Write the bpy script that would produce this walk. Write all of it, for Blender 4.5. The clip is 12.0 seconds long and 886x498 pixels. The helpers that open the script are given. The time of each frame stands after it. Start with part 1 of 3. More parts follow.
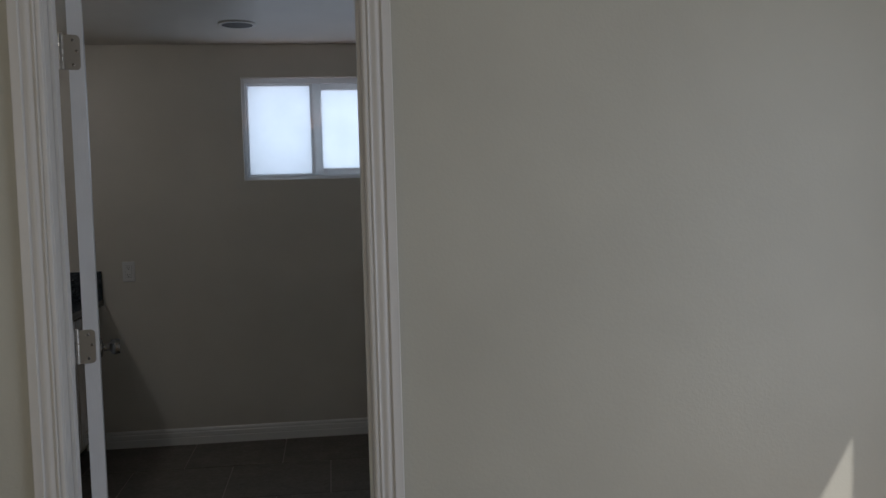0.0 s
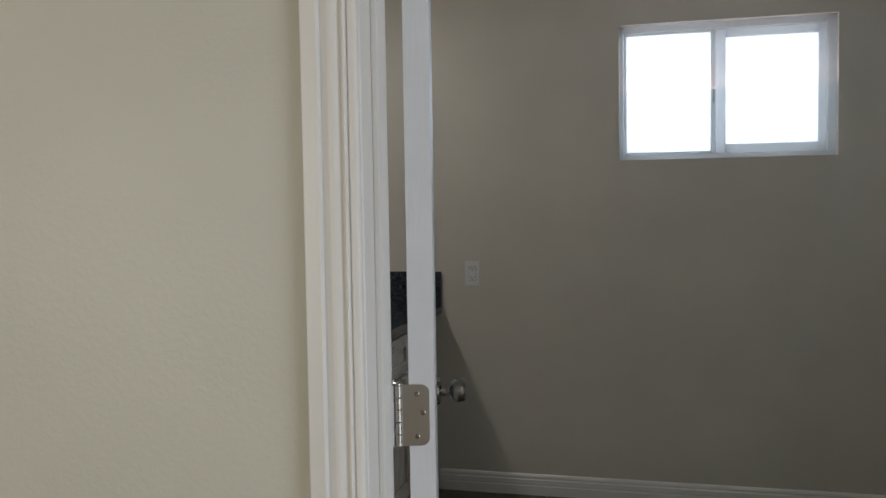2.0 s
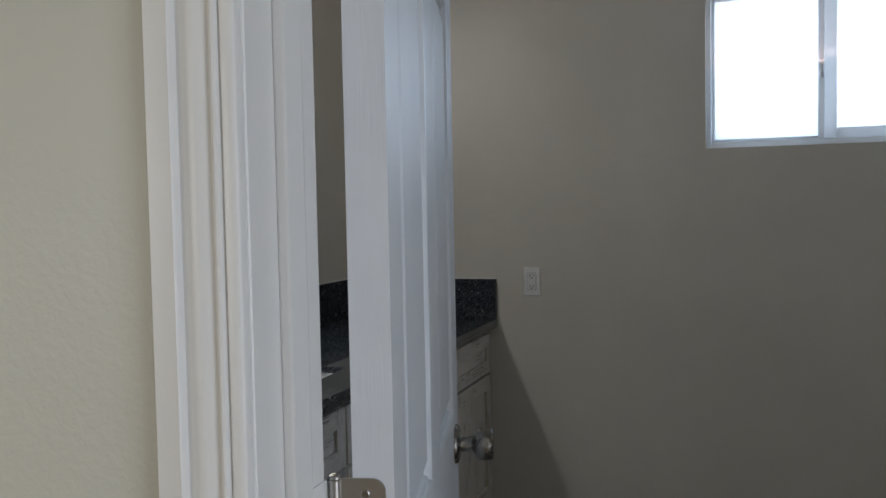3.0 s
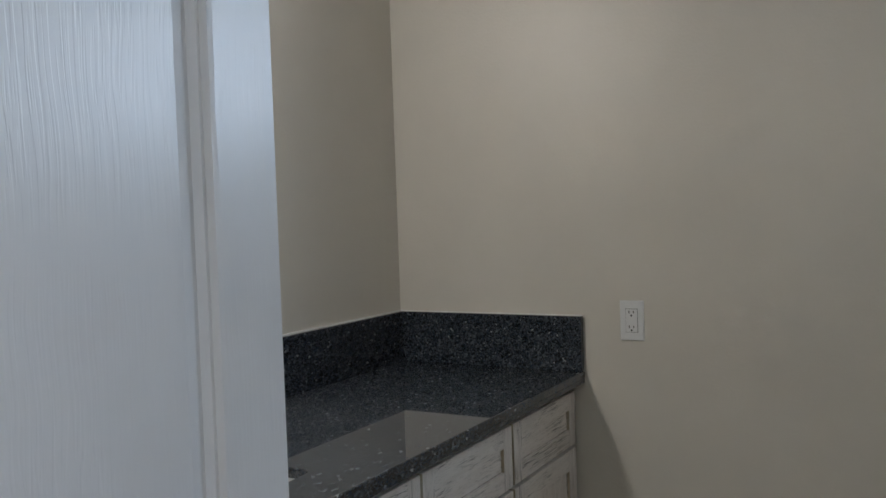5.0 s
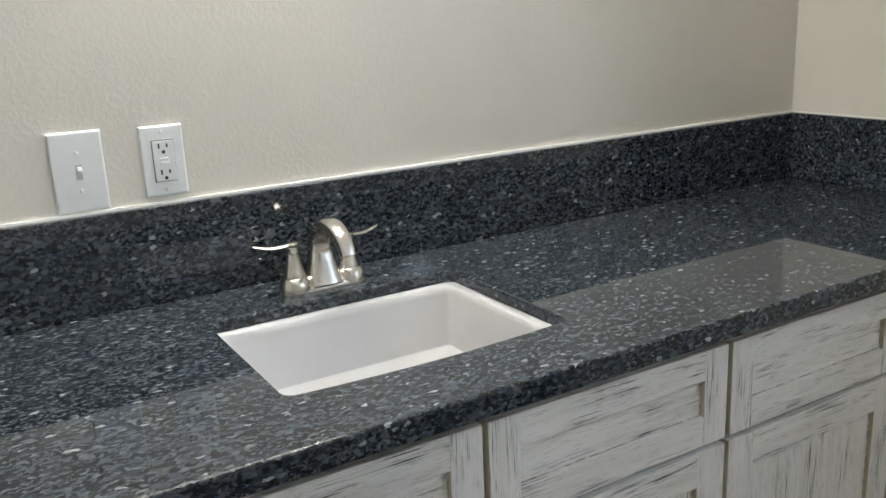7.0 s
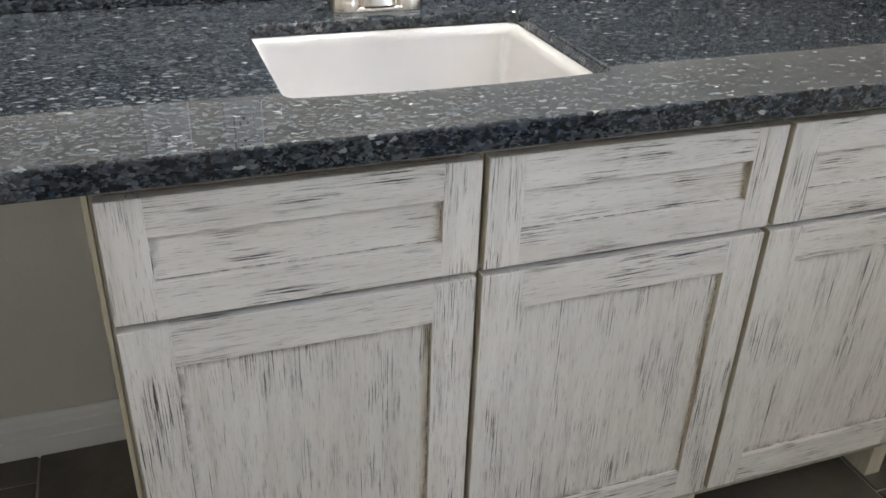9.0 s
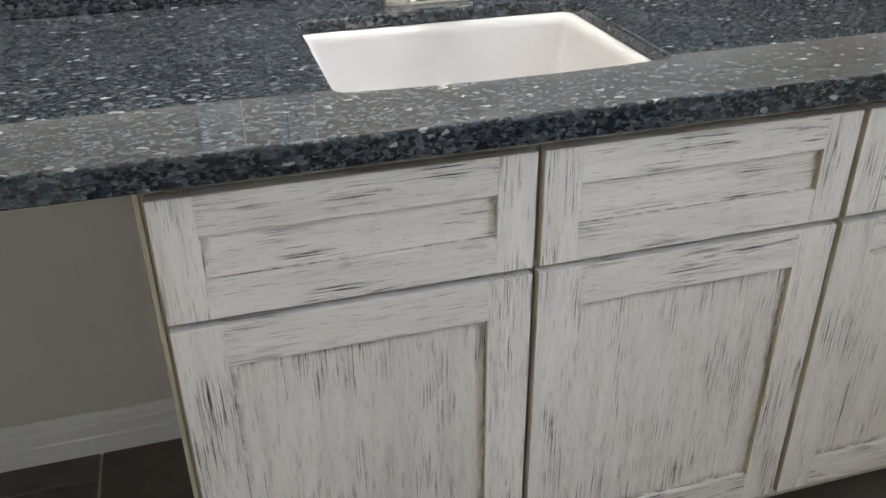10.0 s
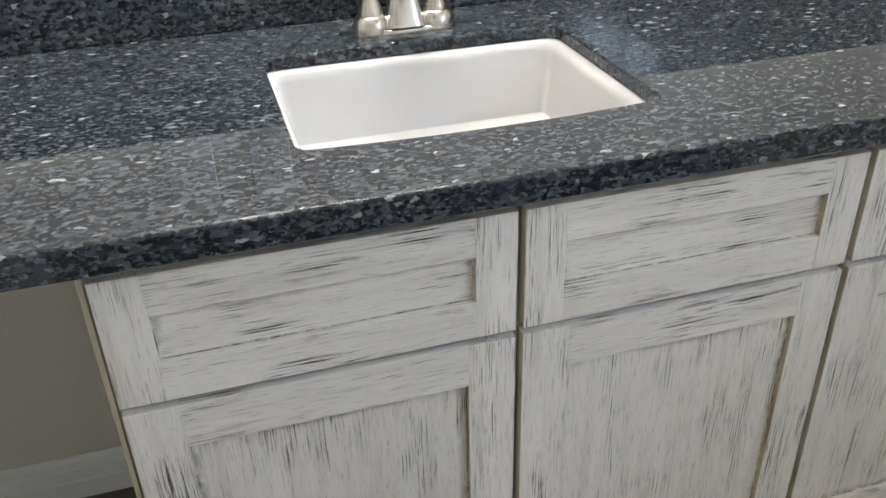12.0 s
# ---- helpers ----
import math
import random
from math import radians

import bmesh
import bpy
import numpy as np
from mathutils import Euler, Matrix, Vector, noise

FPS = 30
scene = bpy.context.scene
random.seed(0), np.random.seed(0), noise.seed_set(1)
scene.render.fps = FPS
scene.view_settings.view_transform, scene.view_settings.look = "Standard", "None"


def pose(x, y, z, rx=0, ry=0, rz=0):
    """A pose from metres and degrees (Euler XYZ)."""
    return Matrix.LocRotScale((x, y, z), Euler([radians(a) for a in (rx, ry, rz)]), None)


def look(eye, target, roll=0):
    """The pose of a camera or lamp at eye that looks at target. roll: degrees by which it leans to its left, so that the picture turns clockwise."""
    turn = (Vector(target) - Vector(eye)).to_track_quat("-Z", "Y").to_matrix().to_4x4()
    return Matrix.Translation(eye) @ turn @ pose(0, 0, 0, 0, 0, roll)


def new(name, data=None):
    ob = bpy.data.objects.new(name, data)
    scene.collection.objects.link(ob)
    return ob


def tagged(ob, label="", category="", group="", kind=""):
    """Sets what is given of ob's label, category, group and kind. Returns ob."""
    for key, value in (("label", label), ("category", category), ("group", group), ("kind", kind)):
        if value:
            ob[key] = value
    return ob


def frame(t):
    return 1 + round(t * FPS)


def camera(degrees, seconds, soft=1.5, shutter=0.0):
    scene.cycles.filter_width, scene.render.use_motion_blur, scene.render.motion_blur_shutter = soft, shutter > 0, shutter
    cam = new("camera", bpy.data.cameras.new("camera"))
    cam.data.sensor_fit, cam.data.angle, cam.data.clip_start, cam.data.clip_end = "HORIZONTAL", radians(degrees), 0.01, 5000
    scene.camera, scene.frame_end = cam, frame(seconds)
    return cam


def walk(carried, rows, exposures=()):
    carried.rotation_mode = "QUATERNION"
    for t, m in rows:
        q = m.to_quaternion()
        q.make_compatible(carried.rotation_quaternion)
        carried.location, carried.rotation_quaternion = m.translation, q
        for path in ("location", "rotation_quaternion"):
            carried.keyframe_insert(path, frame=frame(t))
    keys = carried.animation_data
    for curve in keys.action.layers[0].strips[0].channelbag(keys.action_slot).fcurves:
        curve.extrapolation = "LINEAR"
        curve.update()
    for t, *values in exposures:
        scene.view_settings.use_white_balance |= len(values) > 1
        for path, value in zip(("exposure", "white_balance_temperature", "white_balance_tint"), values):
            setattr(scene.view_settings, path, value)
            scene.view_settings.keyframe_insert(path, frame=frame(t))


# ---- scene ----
cam = camera(54.2, 12.0)
PATH = [
    (0, (1.96, -5.194, 1.453), (2.215, -3.214, 1.322), -1.5),
    (0.5, (1.895, -4.948, 1.426), (1.867, -2.952, 1.298), -1.0),
    (1, (1.787, -4.668, 1.411), (1.665, -2.676, 1.288), -0.8),
    (1.5, (1.732, -4.298, 1.38), (1.455, -2.321, 1.264), -1.1),
    (2, (1.642, -3.965, 1.375), (1.157, -2.028, 1.268), -0.9),
    (2.5, (1.576, -3.723, 1.363), (0.986, -1.815, 1.262), -0.8),
    (3, (1.617, -3.429, 1.348), (0.953, -1.545, 1.252), -1.1),
    (3.5, (1.63, -3.197, 1.324), (0.894, -1.339, 1.24), -1.3),
    (3.7, (1.621, -3.106, 1.298), (0.858, -1.259, 1.228), -1.6),
    (5.3, (1.489, -2.319, 1.393), (0.359, -0.671, 1.3), -1.9),
    (5.5, (1.462, -2.252, 1.406), (0.191, -0.711, 1.316), -1.9),
    (6, (1.511, -2.149, 1.387), (-0.06, -0.913, 1.313), -2.1),
    (6.5, (1.459, -1.981, 1.352), (-0.176, -0.865, 1.065), -2.2),
    (7, (1.459, -1.922, 1.335), (-0.203, -0.942, 0.81), -2.7),
    (7.2, (1.457, -1.902, 1.338), (-0.191, -0.987, 0.671), -2.5),
    (8.8, (1.497, -1.761, 1.249), (-0.134, -1.135, 0.274), 1.5),
    (9, (1.505, -1.758, 1.246), (-0.127, -1.149, 0.264), 2.1),
    (9.5, (1.497, -1.755, 1.241), (-0.17, -1.277, 0.244), -0.3),
    (10, (1.484, -1.746, 1.231), (-0.186, -1.265, 0.242), -0.6),
    (10.5, (1.47, -1.731, 1.275), (-0.201, -1.247, 0.29), -0.7),
    (11, (1.46, -1.721, 1.303), (-0.208, -1.237, 0.31), -0.8),
    (11.5, (1.44, -1.709, 1.333), (-0.218, -1.228, 0.324), -1.1),
    (12, (1.382, -1.683, 1.273), (-0.27, -1.211, 0.249), -1.7),
]
EXPOSURES = [(0.0, -1.22, 6250, 13), (0.5, -0.72, 6350, 13), (1.0, -0.15, 6450, 11), (1.5, 0.0, 6480, 10), (2.5, -0.05, 6350, 11), (3.5, -0.08, 5950, 11), (3.7, 0.02, 5950, 11), (5.5, 0.80, 6420, 11), (6.0, 1.0, 6420, 11), (6.5, 1.28, 6380, 10), (7.0, 1.7, 6450, 8), (7.2, 1.8, 6500, 8), (9.0, 2.10, 6620, 12), (12.0, 2.10, 6560, 11)]
walk(cam, [(t, look(eye, target, roll)) for t, eye, target, roll in PATH], EXPOSURES)

# ---- world, sun, large lights ----
world = bpy.data.worlds.new("world")
scene.world = world
world.use_nodes = True
_wn = world.node_tree.nodes
_sky = _wn.new("ShaderNodeTexSky")
_sky.sky_type, _sky.sun_disc = "NISHITA", False
SUN_DIR = Vector((-1.0, 1.2, -1.76)).normalized()
_sky.sun_elevation = math.asin(-SUN_DIR.z)
_sky.sun_rotation = math.atan2(-SUN_DIR.x, -SUN_DIR.y)
_wn["Background"].inputs["Strength"].default_value = 0.12
world.node_tree.links.new(_sky.outputs[0], _wn["Background"].inputs["Color"])

sun = new("sun", bpy.data.lights.new("sun", "SUN"))
sun.data.energy, sun.data.angle, sun.data.color = 5.0, radians(0.5), (1.0, 0.94, 0.85)
sun.rotation_euler = SUN_DIR.to_track_quat("-Z", "Y").to_euler()


def window_lamp(name, m, w, h, watts, colour):
    d = bpy.data.lights.new(name, "AREA")
    d.shape, d.size, d.size_y, d.energy, d.color = "RECTANGLE", w, h, watts, colour
    ob = new(name, d)
    ob.matrix_world = m
    return ob


ROOM_W, ROOM_H = 2.75, 2.34
FIX_Y, FIX_Z = -1.40, 2.26             # the wall light above the sink
Y_IN, Y_OUT = -2.725, -2.84          # the two faces of the wall with the door
JL, JR, DOOR_TOP = 1.249, 2.056, 2.05  # door opening
HALL_X0, HALL_X1, HALL_Y, HALL_H = -3.4, 4.3, -7.2, 2.44
WX0, WX1, WZ0, WZ1 = 1.468, 2.374, 1.551, 2.147  # window opening
GY0, GY1, GZ1 = -5.65, -3.83, 2.32     # glass door opening of the outer room

BX0, BX1, BZ0, BZ1 = -3.1, -0.7, 0.7, 2.15   # window behind, in the outer room

window_lamp("window_daylight", pose((WX0 + WX1) / 2, 0.16, (WZ0 + WZ1) / 2, -90, 0, 0), 0.9, 0.58, 7.5, (0.58, 0.775, 1.0))
# light off the sunlit ground outside, which the frosted panes send up to the ceiling
window_lamp("window_ground_light", pose((WX0 + WX1) / 2, 0.028, WZ0 + 0.30, -150, 0, 0), 0.84, 0.03, 0.55, (1.0, 0.70, 0.62))
window_lamp("glass_door_daylight", look((HALL_X1 + 0.2, (GY0 + GY1) / 2, 1.07), (0, (GY0 + GY1) / 2, 1.07)), 1.75, 2.05, 48, (0.80, 0.885, 1.0))
window_lamp("rear_window_daylight", pose((BX0 + BX1) / 2, HALL_Y - 0.2, (BZ0 + BZ1) / 2, 90, 0, 0), BX1 - BX0, BZ1 - BZ0, 50, (1.0, 0.955, 0.85))
sink_lamp = window_lamp("wall_light_lamp", pose(0.11, FIX_Y, FIX_Z - 0.07, 0, 0, 0), 0.08, 0.70, 1.8, (1.0, 0.955, 0.90))
sink_lamp.data.spread = radians(115)   # the light straight down out of the shades
for k in (-1, 0, 1):                   # the bulbs, which also shine sideways
    d = bpy.data.lights.new("wall_light_bulb", "POINT")
    d.energy, d.color, d.shadow_soft_size = 3.2, (1.0, 0.955, 0.90), 0.045
    new("wall_light_bulb", d).location = (0.10, FIX_Y + k * 0.26, FIX_Z - 0.09)


# ---- materials ----
def nodes_of(name):
    m = bpy.data.materials.new(name)
    m.use_nodes = True
    nt = m.node_tree
    return m, nt, nt.nodes["Principled BSDF"]


def add(nt, kind, **inputs):
    n = nt.nodes.new(kind)
    for k, v in inputs.items():
        n.inputs[k.replace("_", " ")].default_value = v
    return n


def ramp(nt, fac, stops):
    n = nt.nodes.new("ShaderNodeValToRGB")
    els = n.color_ramp.elements
    while len(els) < len(stops):
        els.new(0.5)
    for e, (p, c) in zip(els, stops):
        e.position = p
        e.color = (*c, 1) if len(c) == 3 else c
    nt.links.new(fac, n.inputs["Fac"])
    return n


def coords(nt, scale=(1, 1, 1), per_object=False):
    tc = nt.nodes.new("ShaderNodeTexCoord")
    mp = nt.nodes.new("ShaderNodeMapping")
    mp.inputs["Scale"].default_value = scale
    src = tc.outputs["Object"]
    if per_object:
        oi = nt.nodes.new("ShaderNodeObjectInfo")
        cmb = nt.nodes.new("ShaderNodeCombineXYZ")
        sc = nt.nodes.new("ShaderNodeMath")
        sc.operation = "MULTIPLY"
        sc.inputs[1].default_value = 37.0
        nt.links.new(oi.outputs["Random"], sc.inputs[0])
        for i in range(3):
            nt.links.new(sc.outputs[0], cmb.inputs[i])
        ad = nt.nodes.new("ShaderNodeVectorMath")
        ad.operation = "ADD"
        nt.links.new(src, ad.inputs[0])
        nt.links.new(cmb.outputs[0], ad.inputs[1])
        src = ad.outputs[0]
    nt.links.new(src, mp.inputs["Vector"])
    return mp.outputs["Vector"]


def noise_tex(nt, vec, scale, detail=4, rough=0.55):
    n = nt.nodes.new("ShaderNodeTexNoise")
    n.inputs["Scale"].default_value, n.inputs["Detail"].default_value, n.inputs["Roughness"].default_value = scale, detail, rough
    nt.links.new(vec, n.inputs["Vector"])
    return n.outputs["Fac"]


def bump(nt, bsdf, height, strength, distance):
    b = nt.nodes.new("ShaderNodeBump")
    b.inputs["Strength"].default_value, b.inputs["Distance"].default_value = strength, distance
    nt.links.new(height, b.inputs["Height"])
    nt.links.new(b.outputs["Normal"], bsdf.inputs["Normal"])
    return b


def mix_rgb(nt, fac, a, b, blend="MIX"):
    n = nt.nodes.new("ShaderNodeMix")
    n.data_type, n.blend_type = "RGBA", blend
    for sock, v in ((n.inputs[0], fac), (n.inputs[6], a), (n.inputs[7], b)):
        if isinstance(v, (int, float)):
            sock.default_value = v
        elif isinstance(v, tuple):
            sock.default_value = (*v, 1)
        else:
            nt.links.new(v, sock)
    return n.outputs[2]


def math_node(nt, op, a, b=None):
    n = nt.nodes.new("ShaderNodeMath")
    n.operation = op
    for sock, v in zip(n.inputs, (a, b)):
        if v is None:
            continue
        if isinstance(v, (int, float)):
            sock.default_value = v
        else:
            nt.links.new(v, sock)
    return n.outputs[0]


def paint(name, colour, rough, peel=0.0, peel_scale=260, tone=0.05):
    """Rolled wall paint: faint tone clouds and an orange-peel relief."""
    m, nt, p = nodes_of(name)
    v = coords(nt)
    cloud = noise_tex(nt, v, 1.7, 3)
    fine = noise_tex(nt, v, 42, 3)
    a = tuple(c * (1 - tone) for c in colour)
    b = tuple(min(1, c * (1 + tone)) for c in colour)
    col = ramp(nt, cloud, [(0.3, a), (0.7, b)])
    nt.links.new(mix_rgb(nt, math_node(nt, "MULTIPLY", fine, 0.07), col.outputs[0], tuple(c * 0.75 for c in colour)), p.inputs["Base Color"])
    p.inputs["Roughness"].default_value = rough
    if peel:
        big = noise_tex(nt, v, peel_scale, 2, 0.5)
        blot = ramp(nt, big, [(0.42, (0, 0, 0)), (0.62, (1, 1, 1))])
        bump(nt, p, blot.outputs[0], peel, 0.0015)
    return m


def plain(name, colour, rough, metal=0.0, grain=0.0, grain_scale=(60, 60, 60), tone=0.06):
    m, nt, p = nodes_of(name)
    v = coords(nt, grain_scale)
    n = noise_tex(nt, v, 1.0, 4)
    a = tuple(c * (1 - tone) for c in colour)
    b = tuple(min(1, c * (1 + tone)) for c in colour)
    nt.links.new(ramp(nt, n, [(0.3, a), (0.7, b)]).outputs[0], p.inputs["Base Color"])
    nt.links.new(ramp(nt, n, [(0.2, (rough * 0.85,) * 3), (0.8, (min(1, rough * 1.2),) * 3)]).outputs[0], p.inputs["Roughness"])
    p.inputs["Metallic"].default_value = metal
    if grain:
        bump(nt, p, n, grain, 0.001)
    return m


def distressed(name, along, framed=False, tan_edge=False):
    """White rubbed paint over dark wood, streaks along one axis (1 = y, 2 = z); framed: glaze left in the sunk borders."""
    m, nt, p = nodes_of(name)
    s1, s2, s3 = [500.0] * 3, [60.0] * 3, [900.0] * 3
    s1[along], s2[along], s3[along] = 9.0, 4.0, 26.0
    v1, v2, v3 = coords(nt, tuple(s1), True), coords(nt, tuple(s2), True), coords(nt, tuple(s3), True)
    sp = [24.0] * 3
    sp[along] = 8.0
    vp = coords(nt, tuple(sp), True)
    streak = noise_tex(nt, v1, 1.0, 8, 0.72)
    broad = noise_tex(nt, v2, 1.0, 4, 0.6)
    hair = noise_tex(nt, v3, 1.0, 5, 0.65)
    patch = noise_tex(nt, vp, 1.0, 3, 0.5)
    gate = ramp(nt, patch, [(0.50, (0, 0, 0)), (0.64, (1, 1, 1))] if framed else [(0.48, (0, 0, 0)), (0.62, (1, 1, 1))]).outputs[0]
    base = ramp(nt, broad, [(0.25, (0.63, 0.585, 0.54)), (0.5, (0.735, 0.695, 0.655)), (0.8, (0.80, 0.762, 0.725))]).outputs[0]
    h = ramp(nt, hair, [(0.59, (0, 0, 0)), (0.625, (0.9,) * 3)]).outputs[0]
    c1 = mix_rgb(nt, math_node(nt, "MULTIPLY", h, 0.8), base, (0.22, 0.195, 0.17))
    s = ramp(nt, streak, [(0.548, (0, 0, 0)), (0.556, (1, 1, 1))]).outputs[0]
    worn = math_node(nt, "MULTIPLY", s, gate)
    if framed:
        tc = nt.nodes.new("ShaderNodeTexCoord")
        sx = nt.nodes.new("ShaderNodeSeparateXYZ")
        nt.links.new(tc.outputs["Generated"], sx.inputs[0])
        dy = math_node(nt, "ABSOLUTE", math_node(nt, "SUBTRACT", sx.outputs[1], 0.5))
        dz = math_node(nt, "ABSOLUTE", math_node(nt, "SUBTRACT", sx.outputs[2], 0.5))
        edge = ramp(nt, math_node(nt, "MAXIMUM", dy, dz), [(0.455, (0, 0, 0)), (0.492, (1, 1, 1))]).outputs[0]
        glaze = ramp(nt, noise_tex(nt, coords(nt, (16, 16, 16), True), 1.0, 5, 0.7), [(0.47, (0, 0, 0)), (0.62, (1, 1, 1))]).outputs[0]
        worn = math_node(nt, "MAXIMUM", worn, math_node(nt, "MULTIPLY", math_node(nt, "MULTIPLY", edge, glaze), 0.8))
    c2 = mix_rgb(nt, math_node(nt, "MULTIPLY", worn, 0.97), c1, (0.030, 0.026, 0.023))
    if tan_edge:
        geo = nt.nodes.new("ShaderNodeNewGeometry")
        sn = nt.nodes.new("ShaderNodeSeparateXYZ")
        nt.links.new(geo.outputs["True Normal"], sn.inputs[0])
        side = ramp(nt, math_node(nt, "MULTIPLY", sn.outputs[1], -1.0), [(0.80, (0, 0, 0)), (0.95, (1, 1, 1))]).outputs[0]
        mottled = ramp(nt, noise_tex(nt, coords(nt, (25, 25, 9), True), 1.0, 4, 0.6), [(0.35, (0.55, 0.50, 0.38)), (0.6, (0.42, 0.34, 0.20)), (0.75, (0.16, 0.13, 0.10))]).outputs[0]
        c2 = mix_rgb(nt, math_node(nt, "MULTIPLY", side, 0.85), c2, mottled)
    nt.links.new(c2, p.inputs["Base Color"])
    p.inputs["Roughness"].default_value = 0.5
    hgt = math_node(nt, "SUBTRACT", math_node(nt, "MULTIPLY", hair, 0.4), worn)
    bump(nt, p, hgt, 0.4, 0.0012)
    return m


def granite():
    m, nt, p = nodes_of("granite")
    v = coords(nt, (1.1, 0.62, 0.95))
    warp = nt.nodes.new("ShaderNodeTexNoise")
    warp.inputs["Scale"].default_value, warp.inputs["Detail"].default_value, warp.inputs["Roughness"].default_value = 210, 4, 0.65
    nt.links.new(v, warp.inputs["Vector"])
    off = nt.nodes.new("ShaderNodeVectorMath")
    off.operation = "MULTIPLY_ADD"
    off.inputs[1].default_value = (0.008, 0.008, 0.008)
    nt.links.new(warp.outputs["Color"], off.inputs[0])
    nt.links.new(v, off.inputs[2])

    def cells(scale):
        c = nt.nodes.new("ShaderNodeTexVoronoi")
        c.inputs["Scale"].default_value = scale
        nt.links.new(off.outputs[0], c.inputs["Vector"])
        sep = nt.nodes.new("ShaderNodeSeparateColor")
        nt.links.new(c.outputs["Color"], sep.inputs[0])
        return sep.outputs[0], sep.outputs[1]

    a, a2 = cells(330)
    b, b2 = cells(185)
    big = ramp(nt, b, [(0.0, (0.008, 0.011, 0.015)), (0.30, (0.015, 0.019, 0.025)), (0.52, (0.046, 0.053, 0.060)), (0.85, (0.090, 0.098, 0.104)), (1.0, (0.145, 0.152, 0.156))]).outputs[0]
    small = ramp(nt, a, [(0.0, (0.006, 0.009, 0.013)), (0.42, (0.012, 0.016, 0.022)), (0.68, (0.054, 0.061, 0.068)), (1.0, (0.125, 0.132, 0.137))]).outputs[0]
    pick, _ = cells(75)
    soft = noise_tex(nt, v, 30, 3)
    share = math_node(nt, "ADD", math_node(nt, "MULTIPLY", pick, 0.7), math_node(nt, "MULTIPLY", soft, 0.4))
    col = mix_rgb(nt, ramp(nt, share, [(0.46, (0, 0, 0)), (0.60, (1, 1, 1))]).outputs[0], big, small)
    grain = noise_tex(nt, v, 900, 3, 0.6)
    col = mix_rgb(nt, 1.0, col, ramp(nt, grain, [(0.3, (0.55, 0.57, 0.60)), (0.7, (1.0, 1.05, 1.12))]).outputs[0], "MULTIPLY")
    glint = ramp(nt, b2, [(0.984, (0, 0, 0)), (0.996, (1, 1, 1))]).outputs[0]
    col = mix_rgb(nt, math_node(nt, "MULTIPLY", glint, 0.8), col, (0.34, 0.355, 0.355))
    blue = ramp(nt, a2, [(0.86, (0, 0, 0)), (0.95, (1, 1, 1))]).outputs[0]
    col = mix_rgb(nt, math_node(nt, "MULTIPLY", blue, 0.40), col, (0.045, 0.075, 0.12))
    nt.links.new(col, p.inputs["Base Color"])
    p.inputs["Roughness"].default_value = 0.03
    p.inputs["IOR"].default_value = 1.56
    return m


def slate_tile():
    m, nt, p = nodes_of("floor_tile")
    v = coords(nt, (1, 1, 1), True)
    n1, n2 = noise_tex(nt, v, 6, 5, 0.6), noise_tex(nt, v, 45, 4, 0.6)
    c = ramp(nt, n1, [(0.3, (0.085, 0.075, 0.062)), (0.55, (0.13, 0.113, 0.092)), (0.75, (0.175, 0.155, 0.128))]).outputs[0]
    c = mix_rgb(nt, math_node(nt, "MULTIPLY", n2, 0.4), c, (0.07, 0.062, 0.054))
    nt.links.new(c, p.inputs["Base Color"])
    nt.links.new(ramp(nt, n2, [(0.3, (0.38,) * 3), (0.7, (0.55,) * 3)]).outputs[0], p.inputs["Roughness"])
    bump(nt, p, n1, 0.25, 0.003)
    return m


def door_paint():
    """White paint over an embossed wood grain that runs up the door."""
    m, nt, p = nodes_of("door_paint")
    v = coords(nt, (170, 170, 4.5))
    wave = nt.nodes.new("ShaderNodeTexNoise")
    wave.inputs["Scale"].default_value = 5.0
    nt.links.new(coords(nt), wave.inputs["Vector"])
    bent = nt.nodes.new("ShaderNodeVectorMath")
    bent.operation = "MULTIPLY_ADD"
    bent.inputs[1].default_value = (5.0, 5.0, 0.0)
    nt.links.new(wave.outputs["Color"], bent.inputs[0])
    nt.links.new(v, bent.inputs[2])
    g = noise_tex(nt, bent.outputs[0], 1.0, 3, 0.5)
    lines = ramp(nt, g, [(0.40, (0, 0, 0)), (0.47, (1, 1, 1)), (0.53, (1, 1, 1)), (0.60, (0, 0, 0))]).outputs[0]
    p.inputs["Base Color"].default_value = (0.80, 0.80, 0.79, 1)
    nt.links.new(ramp(nt, noise_tex(nt, coords(nt), 9, 3), [(0.3, (0.735, 0.755, 0.785)), (0.7, (0.785, 0.805, 0.835))]).outputs[0], p.inputs["Base Color"])
    p.inputs["Roughness"].default_value = 0.32
    bump(nt, p, lines, 0.22, 0.0005)
    return m


M_WALL = paint("wall_paint", (0.615, 0.611, 0.538), 0.42, 0.095, 110)
M_ROOM = paint("room_paint", (0.645, 0.611, 0.547), 0.40, 0.11, 110)
M_CEIL = paint("ceiling_paint", (0.72, 0.69, 0.64), 0.5, 0.14, 110)
M_TRIM = paint("trim_paint", (0.80, 0.795, 0.775), 0.34, 0.05, 120, 0.02)
M_DOOR = door_paint()
M_VINYL = plain("white_vinyl", (0.80, 0.81, 0.82), 0.35)


